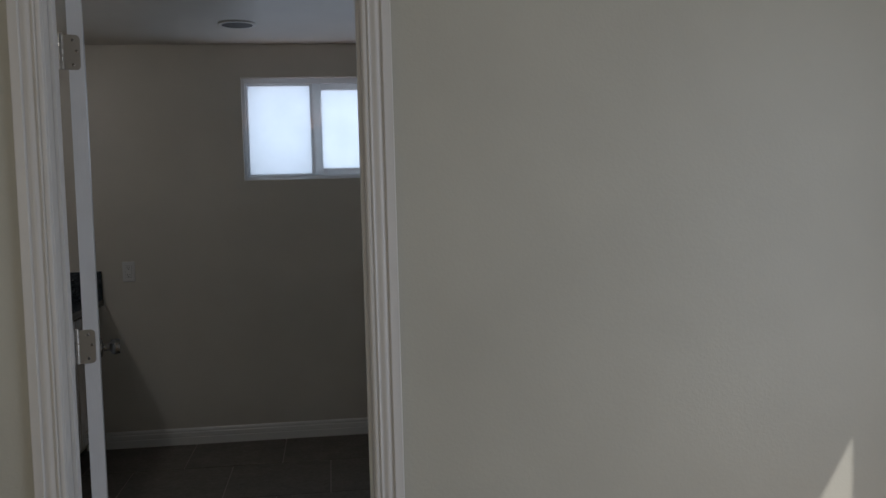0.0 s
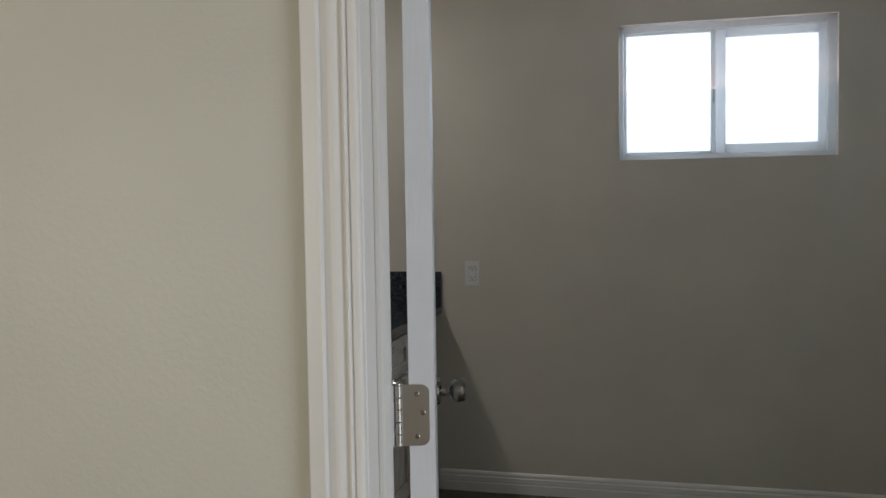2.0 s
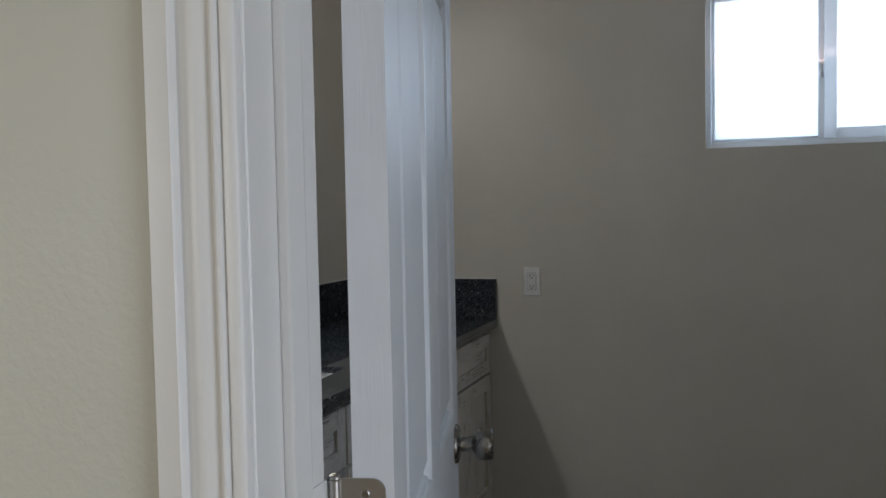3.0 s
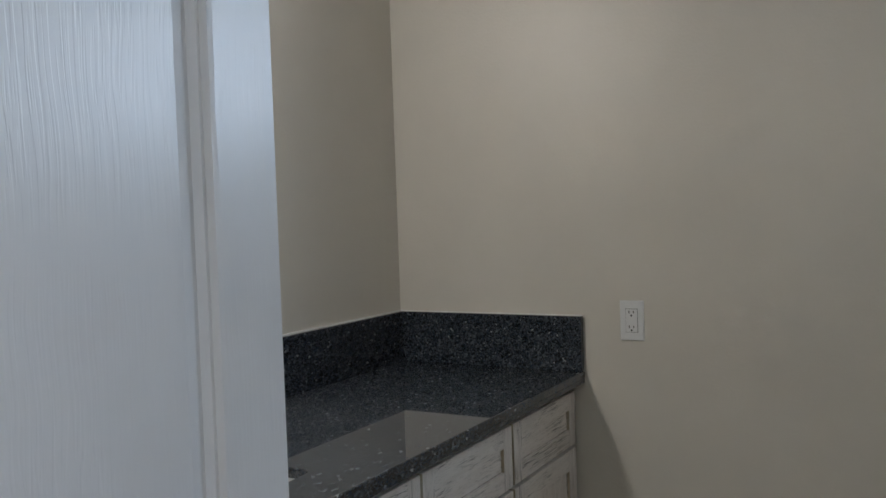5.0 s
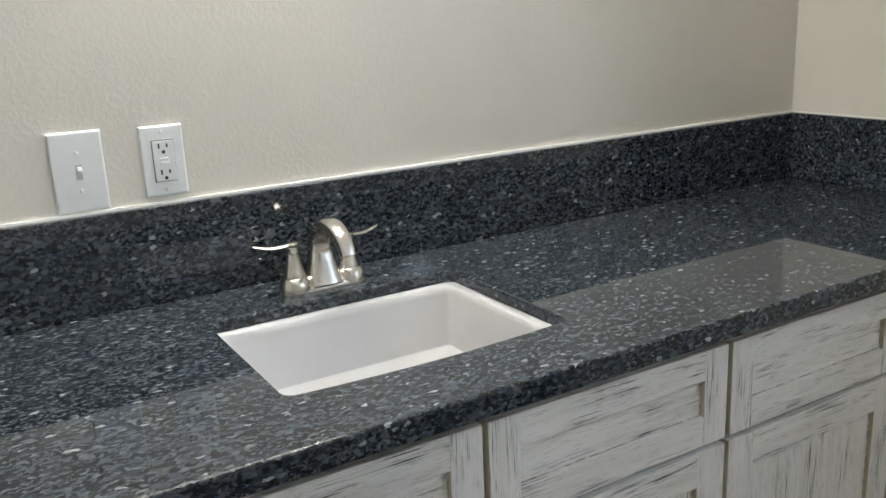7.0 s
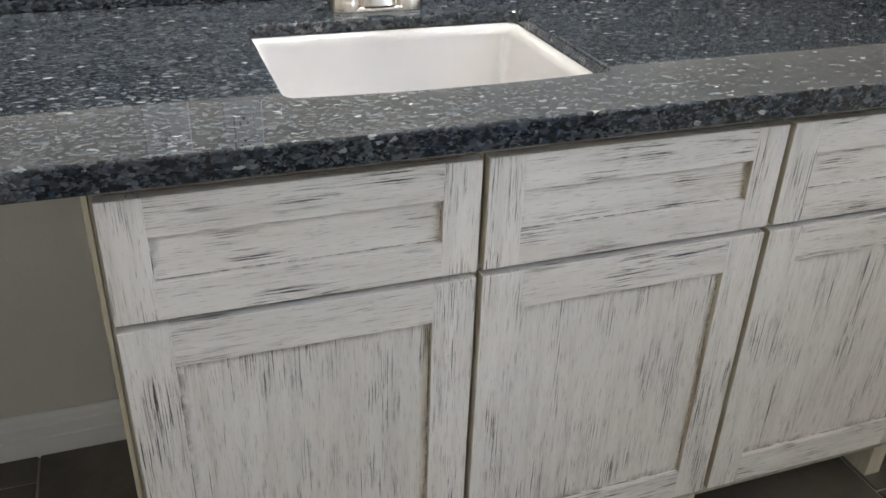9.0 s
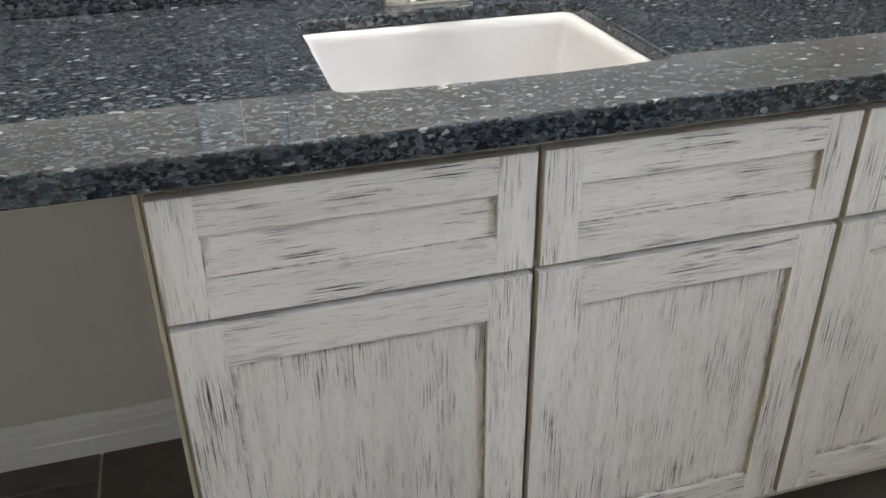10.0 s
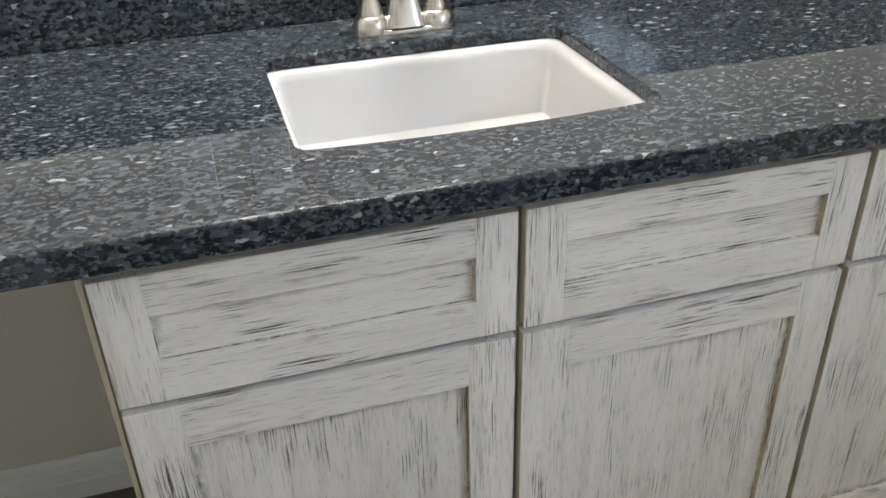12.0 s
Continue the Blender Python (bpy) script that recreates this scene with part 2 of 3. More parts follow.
def daylit_vinyl():
    """White hollow vinyl that glows a little when lit from outside."""
    m, nt, p = nodes_of("daylit_vinyl")
    p.inputs["Base Color"].default_value = (0.80, 0.81, 0.82, 1)
    p.inputs["Roughness"].default_value = 0.35
    tr = nt.nodes.new("ShaderNodeBsdfTranslucent")
    n = noise_tex(nt, coords(nt), 20, 3)
    nt.links.new(ramp(nt, n, [(0.3, (0.80, 0.77, 0.74)), (0.7, (0.85, 0.82, 0.79))]).outputs[0], tr.inputs["Color"])
    mx = nt.nodes.new("ShaderNodeMixShader")
    mx.inputs[0].default_value = 0.42
    nt.links.new(p.outputs[0], mx.inputs[1])
    nt.links.new(tr.outputs[0], mx.inputs[2])
    nt.links.new(mx.outputs[0], nt.nodes["Material Output"].inputs["Surface"])
    return m


M_VINYL_LIT = daylit_vinyl()
M_PLATE = plain("white_plastic", (0.74, 0.745, 0.745), 0.3, tone=0.02)
M_SLOT = plain("dark_slot", (0.02, 0.02, 0.02), 0.5)
M_SINK = plain("white_porcelain", (0.95, 0.95, 0.955), 0.10, tone=0.015, grain_scale=(8, 8, 8))
M_NICKEL = plain("brushed_nickel", (0.60, 0.57, 0.53), 0.24, 1.0, 0.0, (30, 30, 420), 0.012)
M_HINGE = plain("satin_nickel", (0.47, 0.455, 0.43), 0.33, 1.0, 0.0, (90, 90, 90), 0.03)
M_KNOB = plain("dull_steel", (0.30, 0.285, 0.265), 0.26, 1.0, 0.0, (60, 60, 60), 0.03)
M_GRANITE = granite()
M_STREAK_Y = distressed("distressed_wood_across", 1)
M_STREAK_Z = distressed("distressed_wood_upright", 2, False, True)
M_PANEL_Y = distressed("distressed_panel_across", 1, True)
M_PANEL_Z = distressed("distressed_panel_upright", 2, True)


def glaze():
    """Brown-black glaze caught in the corner round a sunk panel, rubbed off in stretches."""
    m, nt, p = nodes_of("dried_glaze")
    n = noise_tex(nt, coords(nt, (55, 55, 55), True), 1.0, 7, 0.75)
    nt.links.new(ramp(nt, n, [(0.40, (0.70, 0.665, 0.63)), (0.52, (0.33, 0.28, 0.21)), (0.64, (0.05, 0.042, 0.035))]).outputs[0], p.inputs["Base Color"])
    p.inputs["Roughness"].default_value = 0.5
    return m


M_GLAZE = glaze()
M_CARCASS = plain("cabinet_frame", (0.40, 0.37, 0.31), 0.55, grain=0.1, grain_scale=(60, 60, 6), tone=0.2)
M_SIDE = plain("cabinet_side_paint", (0.62, 0.58, 0.47), 0.5, grain=0.1, grain_scale=(90, 90, 8), tone=0.12)
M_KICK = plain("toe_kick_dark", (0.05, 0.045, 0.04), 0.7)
M_TILE = slate_tile()
M_GROUT = plain("grout", (0.36, 0.33, 0.285), 0.9, grain=0.3, grain_scale=(400, 400, 400), tone=0.15)
M_CAULK = plain("white_caulk", (0.78, 0.77, 0.74), 0.45)
M_BAFFLE = plain("black_baffle", (0.05, 0.05, 0.05), 0.5)
M_HALLFLOOR = plain("wood_floor", (0.42, 0.31, 0.20), 0.45, grain=0.1, grain_scale=(4, 60, 60), tone=0.2)


def frosted():
    m, nt, p = nodes_of("frosted_glass")
    out = nt.nodes["Material Output"]
    tr = nt.nodes.new("ShaderNodeBsdfTranslucent")
    gl = nt.nodes.new("ShaderNodeBsdfGlossy")
    gl.inputs["Roughness"].default_value = 0.25
    n = noise_tex(nt, coords(nt), 5, 3)
    nt.links.new(ramp(nt, n, [(0.3, (0.79, 0.765, 0.745)), (0.7, (0.85, 0.82, 0.80))]).outputs[0], tr.inputs["Color"])
    mx = nt.nodes.new("ShaderNodeMixShader")
    mx.inputs[0].default_value = 0.06
    nt.links.new(tr.outputs[0], mx.inputs[1])
    nt.links.new(gl.outputs[0], mx.inputs[2])
    nt.links.new(mx.outputs[0], out.inputs["Surface"])
    nt.nodes.remove(p)
    return m


M_FROST = frosted()


# ---- mesh helpers ----
def box(bm, x0, x1, y0, y1, z0, z1, bevel=0.0, seg=1):
    vs = [bm.verts.new((x, y, z)) for x in (x0, x1) for y in (y0, y1) for z in (z0, z1)]
    fs = [bm.faces.new([vs[i] for i in q]) for q in ((0, 1, 3, 2), (4, 6, 7, 5), (0, 4, 5, 1), (2, 3, 7, 6), (0, 2, 6, 4), (1, 5, 7, 3))]
    if bevel:
        es = list({e for f in fs for e in f.edges})
        bmesh.ops.bevel(bm, geom=es, offset=bevel, segments=seg, affect="EDGES", profile=0.6)
    return bm


def boxes(*lists, bevel=0.0, seg=1):
    bm = bmesh.new()
    for b in lists:
        box(bm, *b, bevel=bevel, seg=seg)
    return bm


def lathe(bm, profile, m=None, steps=24):
    """Turns (radius, height) pairs round z, then moves them by m."""
    m = m or Matrix()
    rings = []
    for r, h in profile:
        rings.append([bm.verts.new(m @ Vector((r * math.cos(2 * math.pi * i / steps), r * math.sin(2 * math.pi * i / steps), h))) for i in range(steps)])
    for a, b in zip(rings, rings[1:]):
        for i in range(steps):
            bm.faces.new((a[i], a[(i + 1) % steps], b[(i + 1) % steps], b[i]))
    bm.faces.new(list(reversed(rings[0])))
    bm.faces.new(rings[-1])
    return bm


def extrude_profile(profile, place, ends):
    """profile: (u, d) pairs; place(u, d, s) gives the point; ends(u) gives the two s values."""
    bm = bmesh.new()
    a, b = [], []
    for u, d in profile:
        s0, s1 = ends(u)
        a.append(bm.verts.new(place(u, d, s0)))
        b.append(bm.verts.new(place(u, d, s1)))
    n = len(profile)
    for i in range(n):
        j = (i + 1) % n
        bm.faces.new((a[i], a[j], b[j], b[i]))
    bm.faces.new(a[::-1])
    bm.faces.new(b)
    return bm


def finish(bm, name, material, smooth=False):
    bmesh.ops.recalc_face_normals(bm, faces=bm.faces)
    me = bpy.data.meshes.new(name)
    bm.to_mesh(me)
    bm.free()
    if material:
        me.materials.append(material)
    if smooth:
        me.polygons.foreach_set("use_smooth", [True] * len(me.polygons))
        me.set_sharp_from_angle(angle=radians(40))
    return me


def part(name, bm, material, parent=None, label="", smooth=False):
    ob = new(name, finish(bm, name, material, smooth))
    if parent:
        ob.parent = parent
    if label:
        tagged(ob, label)
    return ob


def thing(name, label, category, at=None, group="", kind=""):
    ob = new(name)
    ob.empty_display_size = 0.05
    if at is not None:
        ob.matrix_world = at
    return tagged(ob, label, category, group, kind)


def structure(name, bm, material, label, category, smooth=False):
    return tagged(part(name, bm, material, None, "", smooth), label, category, "", "structure")


def wall_with_hole(x0, x1, y0, y1, z0, z1, hx0, hx1, hz0, hz1):
    return boxes((x0, hx0, y0, y1, z0, z1), (hx1, x1, y0, y1, z0, z1), (hx0, hx1, y0, y1, hz1, z1), *([(hx0, hx1, y0, y1, z0, hz0)] if hz0 > z0 else []))


# ---- structure ----
structure("wall_west", boxes((-0.12, 0, Y_IN, 0.12, 0, ROOM_H)), M_ROOM, "beige painted textured wall behind the granite counter", "wall")
structure("wall_north", wall_with_hole(0, ROOM_W, 0, 0.14, 0, ROOM_H, WX0, WX1, WZ0, WZ1), M_ROOM, "beige painted wall with a high frosted window", "wall")
structure("wall_east", boxes((ROOM_W, ROOM_W + 0.12, Y_IN, 0.14, 0, ROOM_H)), M_ROOM, "beige painted side wall of the laundry room", "wall")
structure("wall_south", wall_with_hole(HALL_X0, HALL_X1, Y_OUT, Y_IN, 0, HALL_H, JL - 0.018, JR + 0.018, 0, DOOR_TOP + 0.018), M_WALL, "cream painted wall with the doorway", "wall")
structure("ceiling", boxes((-0.12, ROOM_W + 0.12, Y_IN + 0.002, 0.14, ROOM_H + 0.001, ROOM_H + 0.12)), M_CEIL, "pale painted ceiling of the laundry room", "ceiling")
structure("outer_room_floor", boxes((HALL_X0, HALL_X1 + 0.10, HALL_Y, Y_OUT, -0.05, 0)), M_HALLFLOOR, "brown wood floor of the outer room", "floor")
structure("outer_room_ceiling", boxes((HALL_X0 - 0.12, HALL_X1 + 0.10, HALL_Y - 0.12, Y_IN, HALL_H + 0.001, HALL_H + 0.12)), M_CEIL, "pale painted ceiling of the outer room", "ceiling")
structure("outer_wall_west", boxes((HALL_X0 - 0.12, HALL_X0, HALL_Y, Y_OUT, 0, HALL_H)), M_WALL, "cream painted wall of the outer room", "wall")
structure("outer_wall_south", wall_with_hole(HALL_X0 - 0.12, HALL_X1 + 0.10, HALL_Y - 0.12, HALL_Y, 0, HALL_H, BX0, BX1, BZ0, BZ1), M_WALL, "cream painted wall behind the outer room", "wall")
structure("outer_wall_east", boxes((HALL_X1, HALL_X1 + 0.10, HALL_Y, GY0, 0, HALL_H), (HALL_X1, HALL_X1 + 0.10, GY1, Y_IN, 0, HALL_H), (HALL_X1, HALL_X1 + 0.10, GY0, GY1, GZ1, HALL_H)), M_WALL, "cream painted wall with a glazed door opening", "wall")
structure("ground", boxes((-60, 60, -60, 60, -0.30, -0.12)), plain("concrete_ground", (0.42, 0.40, 0.37), 0.9, grain=0.3, grain_scale=(8, 8, 8), tone=0.15), "grey concrete ground outside", "ground")

# door lining: two jambs, head, stops
lining = tagged(new("door_frame"), "white painted door lining with stops", "door frame", "", "structure")
part("jamb", boxes((JL - 0.018, JL, Y_OUT, Y_IN, 0, DOOR_TOP), bevel=0.0012), M_TRIM, lining)
part("jamb", boxes((JR, JR + 0.018, Y_OUT, Y_IN, 0, DOOR_TOP), bevel=0.0012), M_TRIM, lining)
part("head", boxes((JL - 0.018, JR + 0.018, Y_OUT, Y_IN, DOOR_TOP, DOOR_TOP + 0.018), bevel=0.0012), M_TRIM, lining)
part("stop", boxes((JL, JL + 0.011, Y_IN - 0.073, Y_IN - 0.041, 0, DOOR_TOP), bevel=0.003, seg=2), M_TRIM, lining)
part("stop", boxes((JR - 0.011, JR, Y_IN - 0.073, Y_IN - 0.041, 0, DOOR_TOP), bevel=0.003, seg=2), M_TRIM, lining)
part("stop", boxes((JL + 0.011, JR - 0.011, Y_IN - 0.073, Y_IN - 0.041, DOOR_TOP - 0.011, DOOR_TOP), bevel=0.003, seg=2), M_TRIM, lining)

CASING_W = 0.079
CASING = [(CASING_W * u, d) for u, d in ((0, 0), (0, 0.0085), (0.02, 0.0105), (0.08, 0.0125), (0.145, 0.0120), (0.165, 0.0095), (0.185, 0.0095), (0.20, 0.0140),
          (0.23, 0.0150), (0.26, 0.0140), (0.275, 0.0105), (0.31, 0.0100), (0.36, 0.0118), (0.42, 0.0146), (0.48, 0.0160), (0.54, 0.0150), (0.60, 0.0125),
          (0.65, 0.0112), (0.665, 0.0115), (0.675, 0.0180), (0.695, 0.0196), (0.72, 0.0190), (0.975, 0.0188), (1.0, 0.0165), (1.0, 0))]


def casing(name, y, out, reveal, label):
    ob = tagged(new(name), label, "trim", "", "structure")
    z = DOOR_TOP + reveal
    l, r = JL - reveal, JR + reveal
    part("side_casing", extrude_profile(CASING, lambda u, d, s: (l - u, y + out * d, s), lambda u: (0, z + u)), M_TRIM, ob, smooth=True)
    part("side_casing", extrude_profile(CASING, lambda u, d, s: (r + u, y + out * d, s), lambda u: (0, z + u)), M_TRIM, ob, smooth=True)
    part("head_casing", extrude_profile(CASING, lambda u, d, s: (s, y + out * d, z + u), lambda u: (l - u, r + u)), M_TRIM, ob, smooth=True)


casing("door_casing_outer", Y_OUT, -1, 0.002, "white fluted door casing round the doorway")
casing("door_casing_inner", Y_IN, 1, 0.010, "white fluted door casing on the laundry side")

BASE = [(0, 0), (0, 0.014), (0.047, 0.014), (0.0495, 0.0115), (0.053, 0.0115), (0.055, 0.0135), (0.076, 0.0135), (0.079, 0.010), (0.083, 0.009), (0.087, 0.0105), (0.093, 0.0095), (0.099, 0.006), (0.102, 0.003), (0.102, 0)]


def baseboard(p, q, normal):
    p, q, n = Vector((*p, 0)), Vector((*q, 0)), Vector((*normal, 0))
    bm = extrude_profile(BASE, lambda u, d, s: p.lerp(q, s) + n * d + Vector((0, 0, u + 0.0005)), lambda u: (0, 1))
    structure("baseboard", bm, M_TRIM, "white moulded baseboard along the wall", "baseboard")


baseboard((0.62, 0), (ROOM_W, 0), (0, -1))
baseboard((ROOM_W, -0.014), (ROOM_W, Y_IN + 0.014), (-1, 0))
baseboard((0, Y_IN + 0.014), (0, -1.832), (1, 0))
baseboard((0.0, Y_IN), (JL - 0.0895, Y_IN), (0, 1))
baseboard((JR + 0.0895, Y_IN), (ROOM_W - 0.014, Y_IN), (0, 1))
baseboard((HALL_X0, Y_OUT), (JL - 0.0815, Y_OUT), (0, -1))
baseboard((JR + 0.0815, Y_OUT), (HALL_X1, Y_OUT), (0, -1))


# ---- window in the laundry room ----
def frame_ring(x0, x1, z0, z1, y0, y1, l, r, b, t, bevel=0.002):
    return boxes((x0, x0 + l, y0, y1, z0, z1), (x1 - r, x1, y0, y1, z0, z1), (x0 + l, x1 - r, y0, y1, z0, z0 + b), (x0 + l, x1 - r, y0, y1, z1 - t, z1), bevel=bevel)


win = tagged(new("window_1"), "white vinyl sliding window with two frosted panes", "window", "", "structure")
part("window_frame", frame_ring(WX0 + 0.001, WX1 - 0.001, WZ0 + 0.001, WZ1 - 0.001, 0.034, 0.11, 0.018, 0.034, 0.022, 0.030), M_VINYL_LIT, win)
part("fixed_frame", frame_ring(1.878, WX1 - 0.036, WZ0 + 0.024, WZ1 - 0.032, 0.058, 0.095, 0.048, 0.032, 0.038, 0.036), M_VINYL_LIT, win)
sash = part("sliding_sash", frame_ring(WX0 + 0.020, 1.883, WZ0 + 0.0235, WZ1 - 0.0315, 0.040, 0.0565, 0.012, 0.021, 0.010, 0.013), M_VINYL_LIT, win)
part("latch", boxes((1.866, 1.881, 0.030, 0.0398, 1.795, 1.862), (1.869, 1.878, 0.022, 0.030, 1.815, 1.845), bevel=0.002), M_VINYL, sash, "small white sash latch")
part("track_clip", boxes((1.80, 1.862, 0.034, 0.0398, WZ0 + 0.0235, WZ0 + 0.032), bevel=0.002), M_VINYL, sash)
for b in ((1.498, 1.864, 0.046, 0.050, WZ0 + 0.032, WZ1 - 0.043), (1.924, 2.308, 0.074, 0.078, WZ0 + 0.060, WZ1 - 0.066)):
    pane = part("pane", boxes(b), M_FROST, win, "frosted white glass pane")
    pane.visible_shadow = False

gd = tagged(new("window_2"), "white framed glazed sliding door to the yard", "window", "", "structure")
part("window_frame", boxes((HALL_X1 + 0.02, HALL_X1 + 0.08, GY0, GY0 + 0.05, 0, GZ1), (HALL_X1 + 0.02, HALL_X1 + 0.08, GY1 - 0.004, GY1, 0, GZ1), (HALL_X1 + 0.02, HALL_X1 + 0.08, GY0 + 0.05, GY1 - 0.004, GZ1 - 0.004, GZ1), bevel=0.001), M_VINYL, gd)


w3 = tagged(new("window_3"), "white vinyl window in the outer room", "window", "", "structure")
part("window_frame", frame_ring(BX0, BX1, BZ0, BZ1, HALL_Y - 0.09, HALL_Y - 0.03, 0.04, 0.04, 0.04, 0.04), M_VINYL, w3)


# ---- the open six-panel door ----
def panel_door(width, z0, z1, thick):
    """A moulded slab from x = 0; sunk mouldings and raised fields on both faces."""
    bm = bmesh.new()
    stile, mull = 0.084, 0.10
    cols = [0, stile, (width - mull) / 2, (width + mull) / 2, width - stile, width]
    rows = [z0, 0.235, 0.835, 0.985, 1.695, 1.795, 1.935, z1]
    for side in (0, 1):
        y = -thick if side == 0 else 0.0
        grid = [[bm.verts.new((x, y, z)) for x in cols] for z in rows]
        panels = []
        for j in range(len(rows) - 1):
            for i in range(len(cols) - 1):
                q = [grid[j][i], grid[j][i + 1], grid[j + 1][i + 1], grid[j + 1][i]]
                f = bm.faces.new(q if side == 0 else q[::-1])
                if i in (1, 3) and j in (1, 3, 5):
                    panels.append(f)
        for inset, depth in ((0.004, 0.0035), (0.007, -0.001), (0.002, -0.005), (0.008, 0.0010), (0.003, -0.006), (0.006, 0.0), (0.030, 0.0072), (0.004, 0.001)):
            bmesh.ops.inset_individual(bm, faces=panels, thickness=inset, depth=depth)
    w = width
    for a, b, c, d in (((0, -thick, z0), (0, 0, z0), (0, 0, z1), (0, -thick, z1)), ((w, -thick, z0), (w, -thick, z1), (w, 0, z1), (w, 0, z0)),
                       ((0, -thick, z1), (0, 0, z1), (w, 0, z1), (w, -thick, z1)), ((0, -thick, z0), (w, -thick, z0), (w, 0, z0), (0, 0, z0))):
        bm.faces.new([bm.verts.new(p) for p in (a, b, c, d)])
    bmesh.ops.remove_doubles(bm, verts=bm.verts, dist=0.0001)
    return bm


PIN = (JL + 0.007, Y_IN + 0.007)
DOOR_ANGLE = 104.3
door = thing("door_1", "white six-panel interior door standing open", "door", pose(PIN[0], PIN[1], 0, 0, 0, DOOR_ANGLE), kind="structure")
DW, DT, DY = 0.783, 0.039, -0.016
slab = part("leaf", panel_door(DW, 0.012, 2.042, DT), M_DOOR, door)
slab.location = (0.003, DY, 0)


def screw_bits(bm, x, y, z):
    m = pose(x, y, z, 0, -90, 0)
    lathe(bm, [(0.0042, 0), (0.0042, 0.0006), (0.003, 0.0012)], m, 12)


HINGE_H = 0.094
for hz in (0.285, 1.052, 1.857):
    bm = bmesh.new()
    # leaf let into the edge, rounded on its inner corners
    y0, y1, r = DY - 0.031, 0.0, 0.012
    pts = [(y1, hz - HINGE_H / 2), (y1, hz + HINGE_H / 2)]
    pts += [(y0 + r - r * math.sin(a), hz + HINGE_H / 2 - r + r * math.cos(a)) for a in [radians(k * 15) for k in range(7)]]
    pts += [(y0 + r - r * math.cos(a), hz - HINGE_H / 2 + r - r * math.sin(a)) for a in [radians(k * 15) for k in range(7)]]
    fa = [bm.verts.new((0.0008, y, z)) for y, z in pts]
    fb = [bm.verts.new((0.0032, y, z)) for y, z in pts]
    bm.faces.new(fa)
    bm.faces.new(fb[::-1])
    for i in range(len(pts)):
        j = (i + 1) % len(pts)
        bm.faces.new((fa[i], fb[i], fb[j], fa[j]))
    hinge = part("hinge", bm, M_HINGE, door, "satin nickel butt hinge with rounded leaf")
    bm = bmesh.new()
    n = 5
    for k in range(n):
        za = hz - HINGE_H / 2 + k * HINGE_H / n + 0.0004
        zb = za + HINGE_H / n - 0.0008
        lathe(bm, [(0.0052, za), (0.0058, za + 0.0006), (0.0058, zb - 0.0006), (0.0052, zb)], pose(0, 0, 0), 14)
    lathe(bm, [(0.0035, hz + HINGE_H / 2), (0.0062, hz + HINGE_H / 2 + 0.0005), (0.0062, hz + HINGE_H / 2 + 0.003), (0.003, hz + HINGE_H / 2 + 0.005)], None, 14)
    part("knuckle", bm, M_HINGE, hinge, smooth=True)
    for dz, dy in ((0.033, -0.012), (0.004, -0.021), (-0.033, -0.012)):
        bm = bmesh.new()
        screw_bits(bm, 0.0008, DY + dy, hz + dz)
        box(bm, -0.0007, -0.0003, DY + dy - 0.0025, DY + dy + 0.0025, hz + dz - 0.0005, hz + dz + 0.0005)
        part("screw", bm, M_KNOB, hinge)
    jl = boxes((JL - 0.0004, JL + 0.0012, Y_IN - 0.033, Y_IN + 0.002, hz - HINGE_H / 2, hz + HINGE_H / 2), bevel=0.0004)
    part("hinge_plate", jl, M_TRIM, lining)

KNOB_Z = 0.932
KNOB = [(0.034, 0), (0.034, 0.002), (0.032, 0.006), (0.025, 0.009), (0.0135, 0.011), (0.0125, 0.020), (0.0130, 0.029), (0.016, 0.033), (0.0235, 0.036), (0.0270, 0.040), (0.0280, 0.050), (0.0275, 0.060), (0.0262, 0.065), (0.0245, 0.0665), (0.0230, 0.0655)]
for sgn, y in ((90, DY - DT), (-90, DY)):
    bm = bmesh.new()
    lathe(bm, KNOB, pose(DW - 0.060, y, KNOB_Z, sgn, 0, 0), 32)
    part("knob", bm, M_KNOB, door, "dull satin steel round door knob", smooth=True)
part("latch_plate", boxes((DW + 0.0025, DW + 0.0042, DY - 0.030, DY - 0.005, KNOB_Z - 0.028, KNOB_Z + 0.028), bevel=0.0004), M_KNOB, door)


# ---- base cabinets ----
Z_TOP, SLAB = 0.885, 0.036
X_FACE = 0.61
UNIT = 0.457


def shaker(parent, name, y0, y1, z0, z1, frame_w, panel_mat, label):
    """A shaker front: two stiles, two rails and a sunk panel."""
    front = new(name)
    front.parent = parent
    tagged(front, label)
    xb, xf = X_FACE - 0.020, X_FACE
    for a, b in ((y0, y0 + frame_w), (y1 - frame_w, y1)):
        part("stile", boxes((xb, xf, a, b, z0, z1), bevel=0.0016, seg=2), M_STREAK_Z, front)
    for a, b in ((z0, z0 + frame_w), (z1 - frame_w, z1)):
        part("rail", boxes((xb, xf - 0.0003, y0 + frame_w - 0.001, y1 - frame_w + 0.001, a, b), bevel=0.0013, seg=2), M_STREAK_Y, front)
    part("panel", boxes((xb + 0.002, xf - 0.0085, y0 + frame_w - 0.004, y1 - frame_w + 0.004, z0 + frame_w - 0.004, z1 - frame_w + 0.004)), panel_mat, front)
    a, b, c, d, g, xp = y0 + frame_w, y1 - frame_w, z0 + frame_w, z1 - frame_w, 0.0013, xf - 0.0085
    part("glaze_line", boxes((xp, xp + 0.0012, a, b, c, c + g), (xp, xp + 0.0012, a, b, d - g, d), (xp, xp + 0.0012, a, a + g, c + g, d - g), (xp, xp + 0.0012, b - g, b, c + g, d - g)), M_GLAZE, front, "dark glaze line round the sunk panel")
    return front


